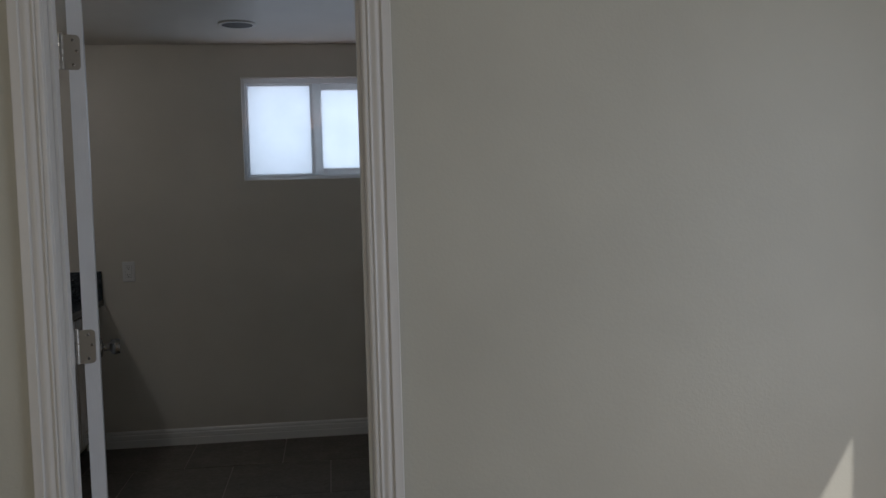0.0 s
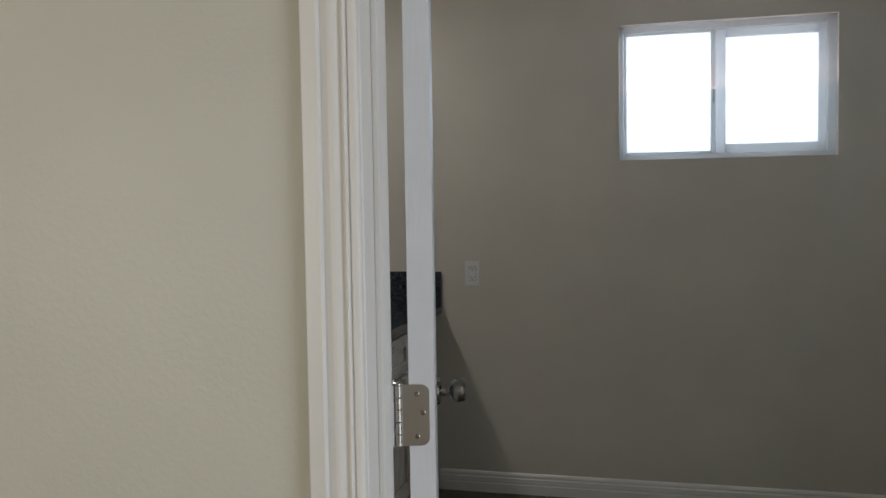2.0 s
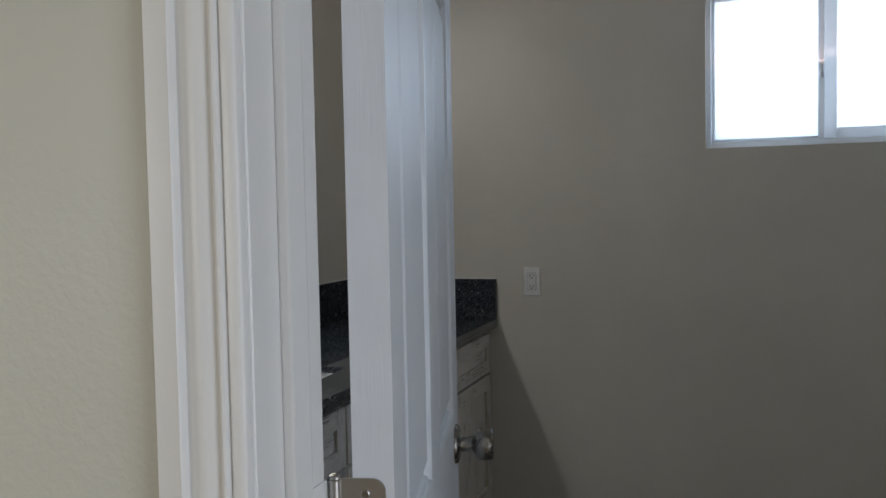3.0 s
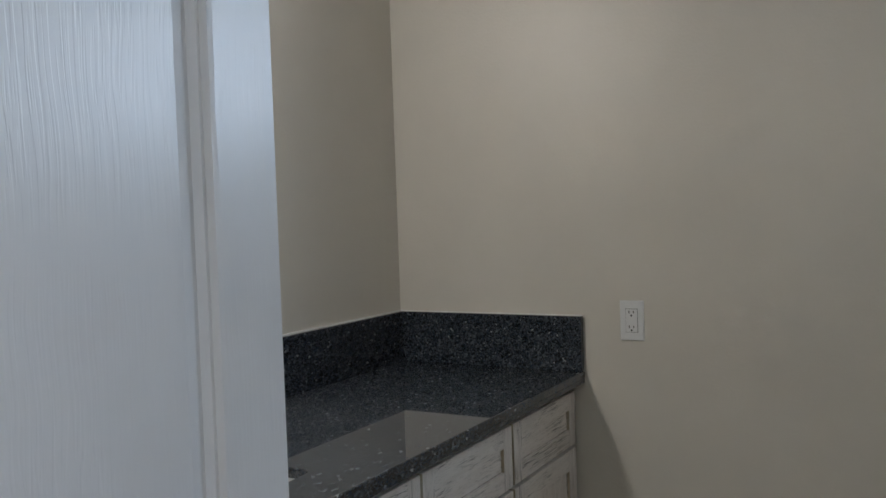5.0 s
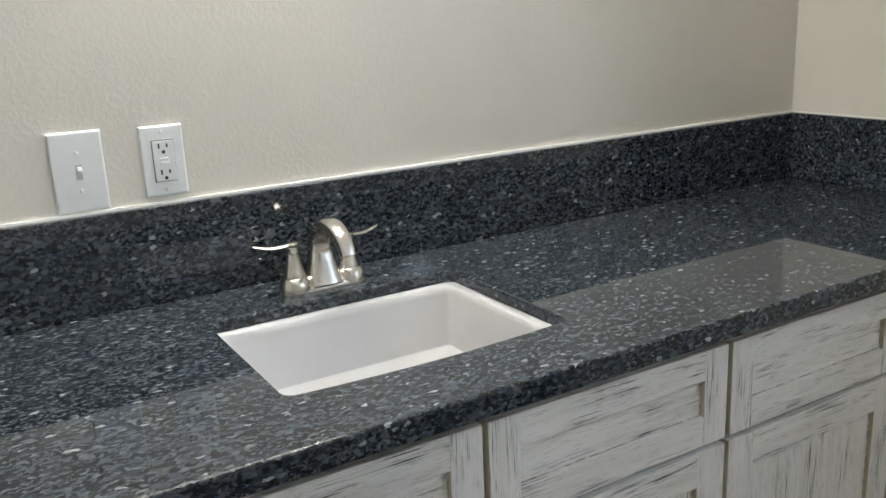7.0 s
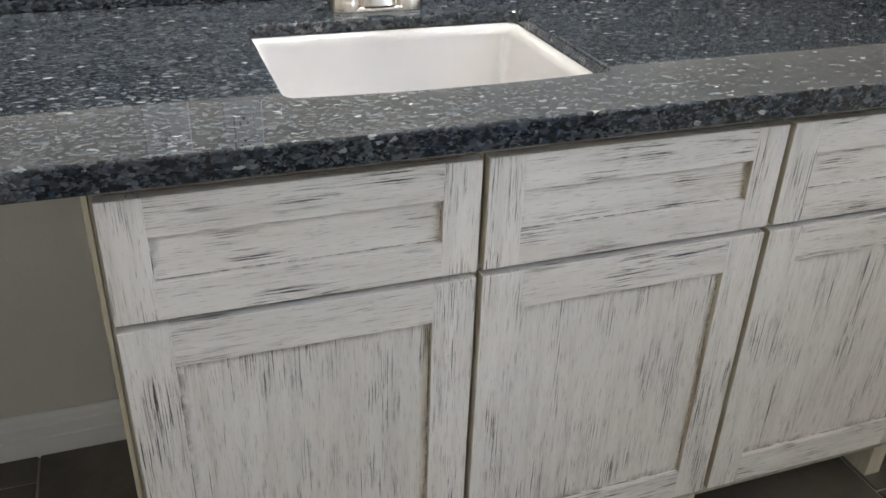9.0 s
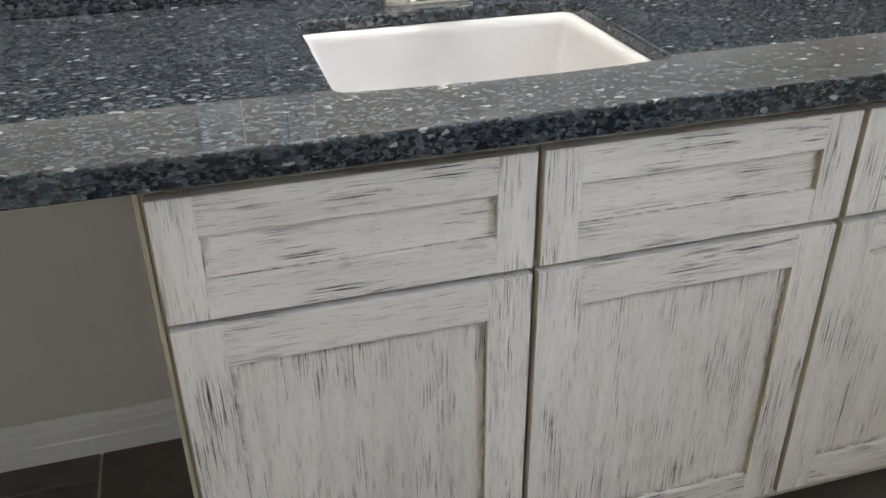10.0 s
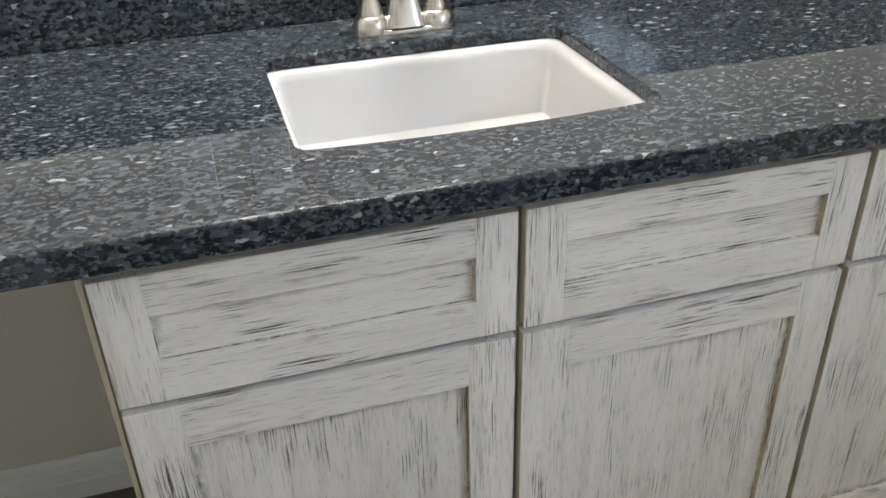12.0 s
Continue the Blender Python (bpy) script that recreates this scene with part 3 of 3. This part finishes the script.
def base_cabinet(y0, y1, bays, label):
    cab = thing("base_cabinet", label, "cabinet", pose(0, 0, 0), "row of base cabinets")
    zb, zt = 0.105, Z_TOP - SLAB - 0.0005
    xb = X_FACE - 0.0215
    body = boxes((0.018, xb - 0.019, y0 + 0.018, y1 - 0.018, zb, zb + 0.018), (0.003, 0.018, y0 + 0.018, y1 - 0.018, zb, zt),
                 (0.018, xb - 0.019, y0, y0 + 0.018, 0.0055, zt + 0.0155), (0.018, xb - 0.019, y1 - 0.018, y1, 0.0055, zt + 0.0155))
    part("body", body, M_SIDE, cab)
    w = (y1 - y0) / bays
    ff = [(xb - 0.019, xb, y0, y0 + 0.03, zb, zt), (xb - 0.019, xb, y1 - 0.03, y1, zb, zt), (xb - 0.019, xb, y0 + 0.03, y1 - 0.03, zt - 0.04, zt),
          (xb - 0.019, xb, y0 + 0.03, y1 - 0.03, zb, zb + 0.04), (xb - 0.019, xb, y0 + 0.03, y1 - 0.03, 0.64, 0.68)]
    for k in range(1, bays):
        ym = y0 + k * w
        ff += [(xb - 0.019, xb - 0.0005, ym - 0.03, ym + 0.03, zb + 0.04, 0.64), (xb - 0.019, xb - 0.0005, ym - 0.03, ym + 0.03, 0.68, zt - 0.04)]
    part("face_frame", boxes(*ff), M_CARCASS, cab)
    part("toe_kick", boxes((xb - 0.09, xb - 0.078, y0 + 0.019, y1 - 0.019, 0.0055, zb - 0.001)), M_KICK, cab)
    for k in range(bays):
        a, c = y0 + k * w + 0.0045, y0 + (k + 1) * w - 0.0045
        shaker(cab, "drawer_front", a, c, 0.666, 0.825, 0.050, M_PANEL_Y, "rubbed white shaker drawer front with dark streaks")
        shaker(cab, "cabinet_door", a, c, 0.138, 0.656, 0.060, M_PANEL_Z, "rubbed white shaker door with dark grain streaks")
    return cab


base_cabinet(-4 * UNIT + 0.0005, -2 * UNIT - 0.0005, 2, "distressed white double shaker base cabinet under the sink")
base_cabinet(-2 * UNIT + 0.0005, -UNIT - 0.0005, 1, "distressed white shaker base cabinet with drawer and door")
base_cabinet(-UNIT + 0.0005, -0.004, 1, "distressed white shaker base cabinet against the window wall")
end_panel = structure("cabinet_end_panel", boxes((0.012, X_FACE - 0.021, -1.835, -1.8285, 0.0055, Z_TOP - SLAB - 0.001), bevel=0.001), M_SIDE, "cream painted end panel of the cabinet row", "panel")

# ---- counter ----
SX0, SX1, SY0, SY1 = 0.168, 0.502, -1.594, -1.146
SINK_BOW = 0.010
T_CUT = 0.020                         # stone thickness; the front edge is built up to SLAB
C_X1 = 0.642


def rounded_rect(x0, x1, y0, y1, r, n=5, bow=0.0):
    """Corner arcs; with bow the side at x1 swells outwards between its corners."""
    pts = []
    for cx, cy, a0 in ((x1 - r, y1 - r, 0), (x0 + r, y1 - r, 90), (x0 + r, y0 + r, 180), (x1 - r, y0 + r, 270)):
        pts += [(cx + r * math.cos(radians(a0 + 90 * k / n)), cy + r * math.sin(radians(a0 + 90 * k / n))) for k in range(n + 1)]
    if bow:
        half = (y1 - y0) / 2 - r
        pts += [(x1 + bow * (1 - f * f), (y0 + y1) / 2 + half * f) for f in (-0.75, -0.5, -0.25, 0.0, 0.25, 0.5, 0.75)]
    return pts


def counter_slab():
    bm = bmesh.new()
    outer = [(0.002, Y_IN + 0.002), (C_X1, Y_IN + 0.002), (C_X1, -0.002), (0.002, -0.002)]
    inner = rounded_rect(SX0, SX1, SY0, SY1, 0.018, bow=SINK_BOW)
    for z in (Z_TOP - T_CUT, Z_TOP):
        es = []
        for loop in (outer, inner):
            vs = [bm.verts.new((*p, z)) for p in loop]
            es += [bm.edges.new((vs[i], vs[(i + 1) % len(vs)])) for i in range(len(vs))]
        bmesh.ops.triangle_fill(bm, edges=es, use_beauty=True)
    bm.verts.ensure_lookup_table()
    half = len(bm.verts) // 2
    for start, n in ((0, 4), (4, len(inner))):
        for i in range(n):
            j = (i + 1) % n
            v = bm.verts
            bm.faces.new((v[start + i], v[start + j], v[half + start + j], v[half + start + i]))
    top = [e for e in bm.edges if all(abs(q.co.z - Z_TOP) < 1e-5 for q in e.verts) and len({round(f.normal.z, 1) if f.normal.length else 0 for f in e.link_faces}) >= 1 and any(abs(sum(q.co.z for q in f.verts) / len(f.verts) - Z_TOP) > 0.005 for f in e.link_faces)]
    bmesh.ops.recalc_face_normals(bm, faces=bm.faces)
    bmesh.ops.bevel(bm, geom=top, offset=0.004, segments=3, affect="EDGES", profile=0.5)
    return bm


counter = tagged(part("countertop", counter_slab(), M_GRANITE), "polished blue-black speckled granite countertop on the cabinets", "countertop")
part("front_edge", boxes((C_X1 - 0.035, C_X1 - 0.0004, Y_IN + 0.002, -0.002, Z_TOP - SLAB, Z_TOP - T_CUT), bevel=0.002), M_GRANITE, counter, "thick built-up granite front edge")
SPLASH_H = 0.165
tagged(part("backsplash", boxes((0.0, 0.020, Y_IN + 0.002, -0.0205, Z_TOP + 0.0005, Z_TOP + SPLASH_H), bevel=0.0015), M_GRANITE), "dark granite upstand along the long wall", "backsplash")
tagged(part("backsplash", boxes((0.0005, C_X1 - 0.002, -0.020, 0.0, Z_TOP + 0.0005, Z_TOP + SPLASH_H), bevel=0.0015), M_GRANITE), "short dark granite upstand on the window wall", "backsplash")
structure("caulk_line", boxes((0.0, 0.0065, Y_IN + 0.002, -0.001, Z_TOP + SPLASH_H, Z_TOP + SPLASH_H + 0.004), (0.006, C_X1 - 0.004, -0.006, 0.0, Z_TOP + SPLASH_H, Z_TOP + SPLASH_H + 0.003)), M_CAULK, "thin white caulk bead above the upstand", "trim")


# ---- sink ----
def basin():
    bm = bmesh.new()
    z = Z_TOP - T_CUT - 0.0005
    levels = [(-0.020, z, 0.024), (0.0015, z, 0.020), (0.006, z - 0.0015, 0.019), (0.0105, z - 0.006, 0.018), (0.0135, z - 0.016, 0.016),
              (0.025, z - 0.106, 0.010), (0.0260, z - 0.1090, 0.010), (0.029, z - 0.1105, 0.010), (0.10, z - 0.115, 0.012)]
    rings = []
    for d, zz, r in levels:
        rings.append([bm.verts.new((*p, zz)) for p in rounded_rect(SX0 + d, SX1 - d, SY0 + d, SY1 - d, r, bow=SINK_BOW)])
    for a, b in zip(rings, rings[1:]):
        for i in range(len(a)):
            j = (i + 1) % len(a)
            bm.faces.new((a[i], a[j], b[j], b[i]))
    bm.faces.new(rings[-1])
    bmesh.ops.solidify(bm, geom=list(bm.faces), thickness=0.008)
    return bm


sink = thing("sink", "white rectangular undermount porcelain sink set in granite", "sink", pose(0, 0, 0))
part("basin", basin(), M_SINK, sink, smooth=True)
bm = bmesh.new()
lathe(bm, [(0.030, 0), (0.030, 0.002), (0.026, 0.003), (0.020, 0.0015)], pose((SX0 + SX1) / 2, (SY0 + SY1) / 2, Z_TOP - T_CUT - 0.1153), 24)
part("drain", bm, M_NICKEL, sink, "brushed nickel drain ring", smooth=True)

# ---- faucet ----
FX, FY = 0.106, -1.370
faucet = thing("faucet", "brushed nickel two-handle faucet on the counter", "faucet", pose(FX, FY, Z_TOP))


def squircle_tube(path, half_w, half_d, steps=28, power=3.2):
    """A tube along a path in the xz plane with a rounded-square section."""
    bm = bmesh.new()
    pts = [Vector(p) for p in path]
    rings = []
    for i, p in enumerate(pts):
        t = (pts[min(i + 1, len(pts) - 1)] - pts[max(i - 1, 0)]).normalized()
        u = t.cross(Vector((0, 1, 0))).normalized()
        ring = []
        for k in range(steps):
            c, n = math.cos(2 * math.pi * k / steps), math.sin(2 * math.pi * k / steps)
            e = 2.0 / power
            ring.append(bm.verts.new(p + u * half_d[i] * math.copysign(abs(c) ** e, c) + Vector((0, half_w[i] * math.copysign(abs(n) ** e, n), 0))))
        rings.append(ring)
    for a, b in zip(rings, rings[1:]):
        for k in range(steps):
            bm.faces.new((a[k], a[(k + 1) % steps], b[(k + 1) % steps], b[k]))
    bm.faces.new(rings[0][::-1])
    bm.faces.new(rings[-1])
    return bm


bm = bmesh.new()
pts = rounded_rect(-0.0265, 0.0265, -0.079, 0.079, 0.0262, 8)
lv = [(1.0, 0.0005), (1.0, 0.004), (0.97, 0.0065), (0.90, 0.0080)]
rings = [[bm.verts.new((x * k, y * (1 - (1 - k) * 0.35), z)) for x, y in pts] for k, z in lv]
for a, b in zip(rings, rings[1:]):
    for i in range(len(a)):
        bm.faces.new((a[i], a[(i + 1) % len(a)], b[(i + 1) % len(b)], b[i]))
bm.faces.new(rings[0][::-1])
bm.faces.new(rings[-1])
part("base_plate", bm, M_NICKEL, faucet, smooth=True)
# saddles that sweep from the handle bases up to the spout
for sg in (-1, 1):
    bm = bmesh.new()
    rings = []
    for k in range(7):
        f = k / 6
        y = sg * (0.048 - 0.030 * f)
        h, hx = 0.019 + 0.016 * f * f, 0.021 - 0.003 * f
        rings.append([bm.verts.new((hx * math.cos(radians(a)), y, 0.007 + (h - 0.007) * math.sin(radians(a)))) for a in range(0, 181, 20)])
    for a, b in zip(rings, rings[1:]):
        for i in range(len(a) - 1):
            bm.faces.new((a[i], a[i + 1], b[i + 1], b[i]))
        bm.faces.new((a[0], b[0], b[-1], a[-1]))
    bm.faces.new(rings[0])
    bm.faces.new(rings[-1][::-1])
    part("saddle", bm, M_NICKEL, faucet, smooth=True)
path, half_w, half_d = [], [], []
for k in range(9):
    f = k / 8
    path.append((0.002 - 0.006 * f, 0, 0.0075 + 0.058 * f))
    half_w.append(0.0325 - 0.0130 * f ** 0.8)
    half_d.append(0.0275 - 0.0120 * f ** 0.9)
for k in range(1, 17):
    a = radians(180 - k * 9.6)
    g = k / 16
    path.append((0.056 + 0.060 * math.cos(a), 0, 0.0655 + 0.052 * math.sin(a)))
    half_w.append(0.0195 - 0.0065 * g)
    half_d.append(0.0155 - 0.0045 * g)
path.append((path[-1][0] + 0.004, 0, path[-1][2] - 0.010))
half_w.append(0.0130)
half_d.append(0.0110)
part("spout", squircle_tube(path, half_w, half_d), M_NICKEL, faucet, smooth=True)
for sg in (-1, 1):
    y = sg * 0.0508
    hb = bmesh.new()
    lathe(hb, [(0.0290, 0.004), (0.0285, 0.010), (0.0258, 0.020), (0.0212, 0.0265), (0.0200, 0.0272), (0.0200, 0.0285), (0.0178, 0.036), (0.0142, 0.050), (0.0112, 0.066), (0.0104, 0.0755), (0.0118, 0.0795), (0.0112, 0.0808)], pose(0, y, 0), 28)
    handle = part("handle_post", hb, M_NICKEL, faucet, smooth=True)
    lb = bmesh.new()
    lathe(lb, [(0.0108, 0.0815), (0.0125, 0.0835), (0.0122, 0.0865), (0.0095, 0.0880)], pose(0, y, 0), 20)
    pts = []
    n = 9
    rr = []
    for k in range(n):
        f = k / (n - 1)
        pts.append(Vector((-0.012 * f * 1.0, y + sg * (0.004 + 0.062 * f), 0.0845 - 0.005 * math.sin(f * math.pi) + 0.004 * f)))
        rr.append(0.0068 * (1 - 0.3 * f) if k < n - 1 else 0.0025)
    ring_prev = None
    for p, r in zip(pts, rr):
        ring = [lb.verts.new(p + Vector((1.5 * r * math.cos(2 * math.pi * i / 12), 0, 0.62 * r * math.sin(2 * math.pi * i / 12)))) for i in range(12)]
        if ring_prev:
            for i in range(12):
                lb.faces.new((ring_prev[i], ring_prev[(i + 1) % 12], ring[(i + 1) % 12], ring[i]))
        else:
            lb.faces.new(ring[::-1])
        ring_prev = ring
    lb.faces.new(ring_prev)
    part("lever", lb, M_NICKEL, handle, smooth=True)
bm = bmesh.new()
lathe(bm, [(0.0022, 0.012), (0.0022, 0.062), (0.0050, 0.064), (0.0055, 0.068), (0.0040, 0.072)], pose(-0.030, 0, 0), 12)
part("lift_rod", bm, M_NICKEL, faucet, smooth=True)


# ---- wall plates: built in local x (across), z (up), y = out towards -y ----
def plate_body(w, h):
    bm = boxes((-w / 2, w / 2, -0.0055, 0, -h / 2, h / 2))
    es = [e for e in bm.edges if all(v.co.y < -0.005 for v in e.verts)]
    bmesh.ops.bevel(bm, geom=es, offset=0.004, segments=3, affect="EDGES", profile=0.6)
    return bm


def small_screw(parent, z):
    b = bmesh.new()
    lathe(b, [(0.003, 0), (0.003, 0.0006), (0.002, 0.0012)], pose(0, -0.0055, z, 90, 0, 0), 12)
    part("screw", b, M_PLATE, parent)


def outlet(m, label):
    ob = thing("wall_outlet", label, "outlet", m, "wall outlets")
    part("cover_plate", plate_body(0.070, 0.116), M_PLATE, ob)
    part("surround_gap", boxes((-0.0178, 0.0178, -0.0057, -0.0050, -0.0345, 0.0345)), M_SLOT, ob)
    part("receptacle", boxes((-0.0168, 0.0168, -0.0085, -0.0052, -0.0335, 0.0335), bevel=0.0008), M_PLATE, ob)
    for s in (-1, 1):
        z = s * 0.0215
        part("slot", boxes((-0.0080, -0.0052, -0.0088, -0.0080, z - 0.0005, z + 0.0075)), M_SLOT, ob)
        part("slot", boxes((0.0052, 0.0080, -0.0088, -0.0080, z + 0.0005, z + 0.0070)), M_SLOT, ob)
        b = bmesh.new()
        lathe(b, [(0.0030, 0), (0.0030, 0.0008)], pose(0, -0.0080, z - 0.0065, 90, 0, 0), 12)
        part("earth_hole", b, M_SLOT, ob)
    part("test_button", boxes((-0.007, 0.007, -0.0096, -0.0082, 0.0012, 0.0050), bevel=0.0003), M_PLATE, ob)
    part("test_button", boxes((-0.007, 0.007, -0.0096, -0.0082, -0.0050, -0.0012), bevel=0.0003), M_PLATE, ob)
    small_screw(ob, 0.0478)
    small_screw(ob, -0.0478)
    return ob


outlet(pose(0.7900, 0, 1.0410), "white two-socket outlet plate on the window wall")
outlet(pose(0, -1.590, 1.1215, 0, 0, 90), "white two-socket outlet plate above the granite upstand")
sw = thing("light_switch", "white toggle light switch plate above the granite upstand", "switch", pose(0, -1.7225, 1.1195, 0, 0, 90))
part("cover_plate", plate_body(0.080, 0.127), M_PLATE, sw)
part("toggle_slot", boxes((-0.005, 0.005, -0.0058, -0.0050, -0.012, 0.012)), plain("switch_slot", (0.45, 0.45, 0.44), 0.5), sw)
tb = boxes((-0.0038, 0.0038, -0.017, -0.0052, -0.003, 0.005), bevel=0.0012)
bmesh.ops.rotate(tb, verts=tb.verts, cent=(0, -0.005, 0), matrix=Matrix.Rotation(radians(-28), 3, "X"))
part("toggle", tb, M_PLATE, sw)
small_screw(sw, 0.030)
small_screw(sw, -0.030)

# ---- recessed ceiling lights ----
def downlight(x, y, label, lens_material, lens_label):
    ob = thing("recessed_light", label, "ceiling light", pose(x, y, ROOM_H), "recessed ceiling lights")
    bm = bmesh.new()
    lathe(bm, [(0.070, 0.0), (0.095, 0.0), (0.098, -0.003), (0.094, -0.007), (0.078, -0.0075), (0.070, -0.004)], None, 40)
    part("trim_ring", bm, M_TRIM, ob, smooth=True)
    bm = bmesh.new()
    lathe(bm, [(0.0785, -0.0076), (0.070, -0.0030), (0.045, -0.0008)], None, 32)
    part("baffle", bm, M_BAFFLE, ob, "dark lamp opening", smooth=True)
    bm = bmesh.new()
    lathe(bm, [(0.034, -0.0012), (0.031, -0.0035), (0.016, -0.0045)], pose(0.010, 0.018, 0), 28)
    part("lamp_face", bm, lens_material, ob, lens_label, smooth=True)


M_LAMP_OFF = plain("lamp_glass_off", (0.75, 0.74, 0.72), 0.25)
downlight(1.520, -0.60, "unlit recessed ceiling light with pale trim ring", M_LAMP_OFF, "pale unlit lamp face")
downlight(2.290, -0.56, "unlit recessed ceiling light with pale trim ring", M_LAMP_OFF, "pale unlit lamp face")
# ---- wall light above the sink ----
fixture = thing("wall_light", "nickel bar wall light with three downward shades", "wall light", pose(0, FIX_Y, FIX_Z))
part("back_bar", boxes((0.0, 0.022, -0.36, 0.36, -0.035, 0.035), bevel=0.006, seg=2), M_NICKEL, fixture)
for k in (-1, 0, 1):
    bm = bmesh.new()
    box(bm, 0.020, 0.105, k * 0.26 - 0.007, k * 0.26 + 0.007, -0.007, 0.007, bevel=0.002)
    arm = part("arm", bm, M_NICKEL, fixture)
    bm = bmesh.new()
    lathe(bm, [(0.020, 0.012), (0.026, 0.0), (0.040, -0.030), (0.052, -0.066), (0.049, -0.066), (0.037, -0.030), (0.022, -0.004)], pose(0.10, k * 0.26, 0), 24)
    part("shade", bm, M_PLATE, arm, "white bell shade", smooth=True)

# ---- floor tiles, last ----
floor = structure("floor", boxes((0.0, ROOM_W, Y_IN - 0.115, 0.0, -0.05, 0.001)), M_GROUT, "dark brown slate-look tiles with pale grout", "floor")
TP, JOINT, T_H = 0.5225, 0.005, 0.005
tile_mesh = {}


def tile(x0, x1, y0, y1):
    w, d = round(x1 - x0, 4), round(y1 - y0, 4)
    if w < 0.02 or d < 0.02:
        return
    if (w, d) not in tile_mesh:
        b = boxes((-w / 2, w / 2, -d / 2, d / 2, 0, T_H - 0.001))
        es = [e for e in b.edges if all(v.co.z > 0.003 for v in e.verts)]
        bmesh.ops.bevel(b, geom=es, offset=0.002, segments=1, affect="EDGES")
        tile_mesh[(w, d)] = finish(b, "tile", M_TILE)
    ob = new("tile", tile_mesh[(w, d)])
    ob.parent = floor
    ob.location = ((x0 + x1) / 2, (y0 + y1) / 2, 0.0012)


for row in range(7):
    ya, yb = -0.482 - TP * row, -0.482 - TP * (row - 1)
    ya, yb = max(ya + JOINT / 2, Y_IN - 0.06), min(yb - JOINT / 2, -0.002)
    if yb - ya < 0.02:
        continue
    off = 0.087 if row % 2 == 0 else 0.087 + TP / 2
    for k in range(-1, 7):
        xa, xb = off + TP * (k - 1), off + TP * k
        lo, hi = (0.002, ROOM_W - 0.002)
        xa, xb = max(xa + JOINT / 2, lo), min(xb - JOINT / 2, hi)
        if xb - xa > 0.02:
            tile(xa, xb, ya, yb)
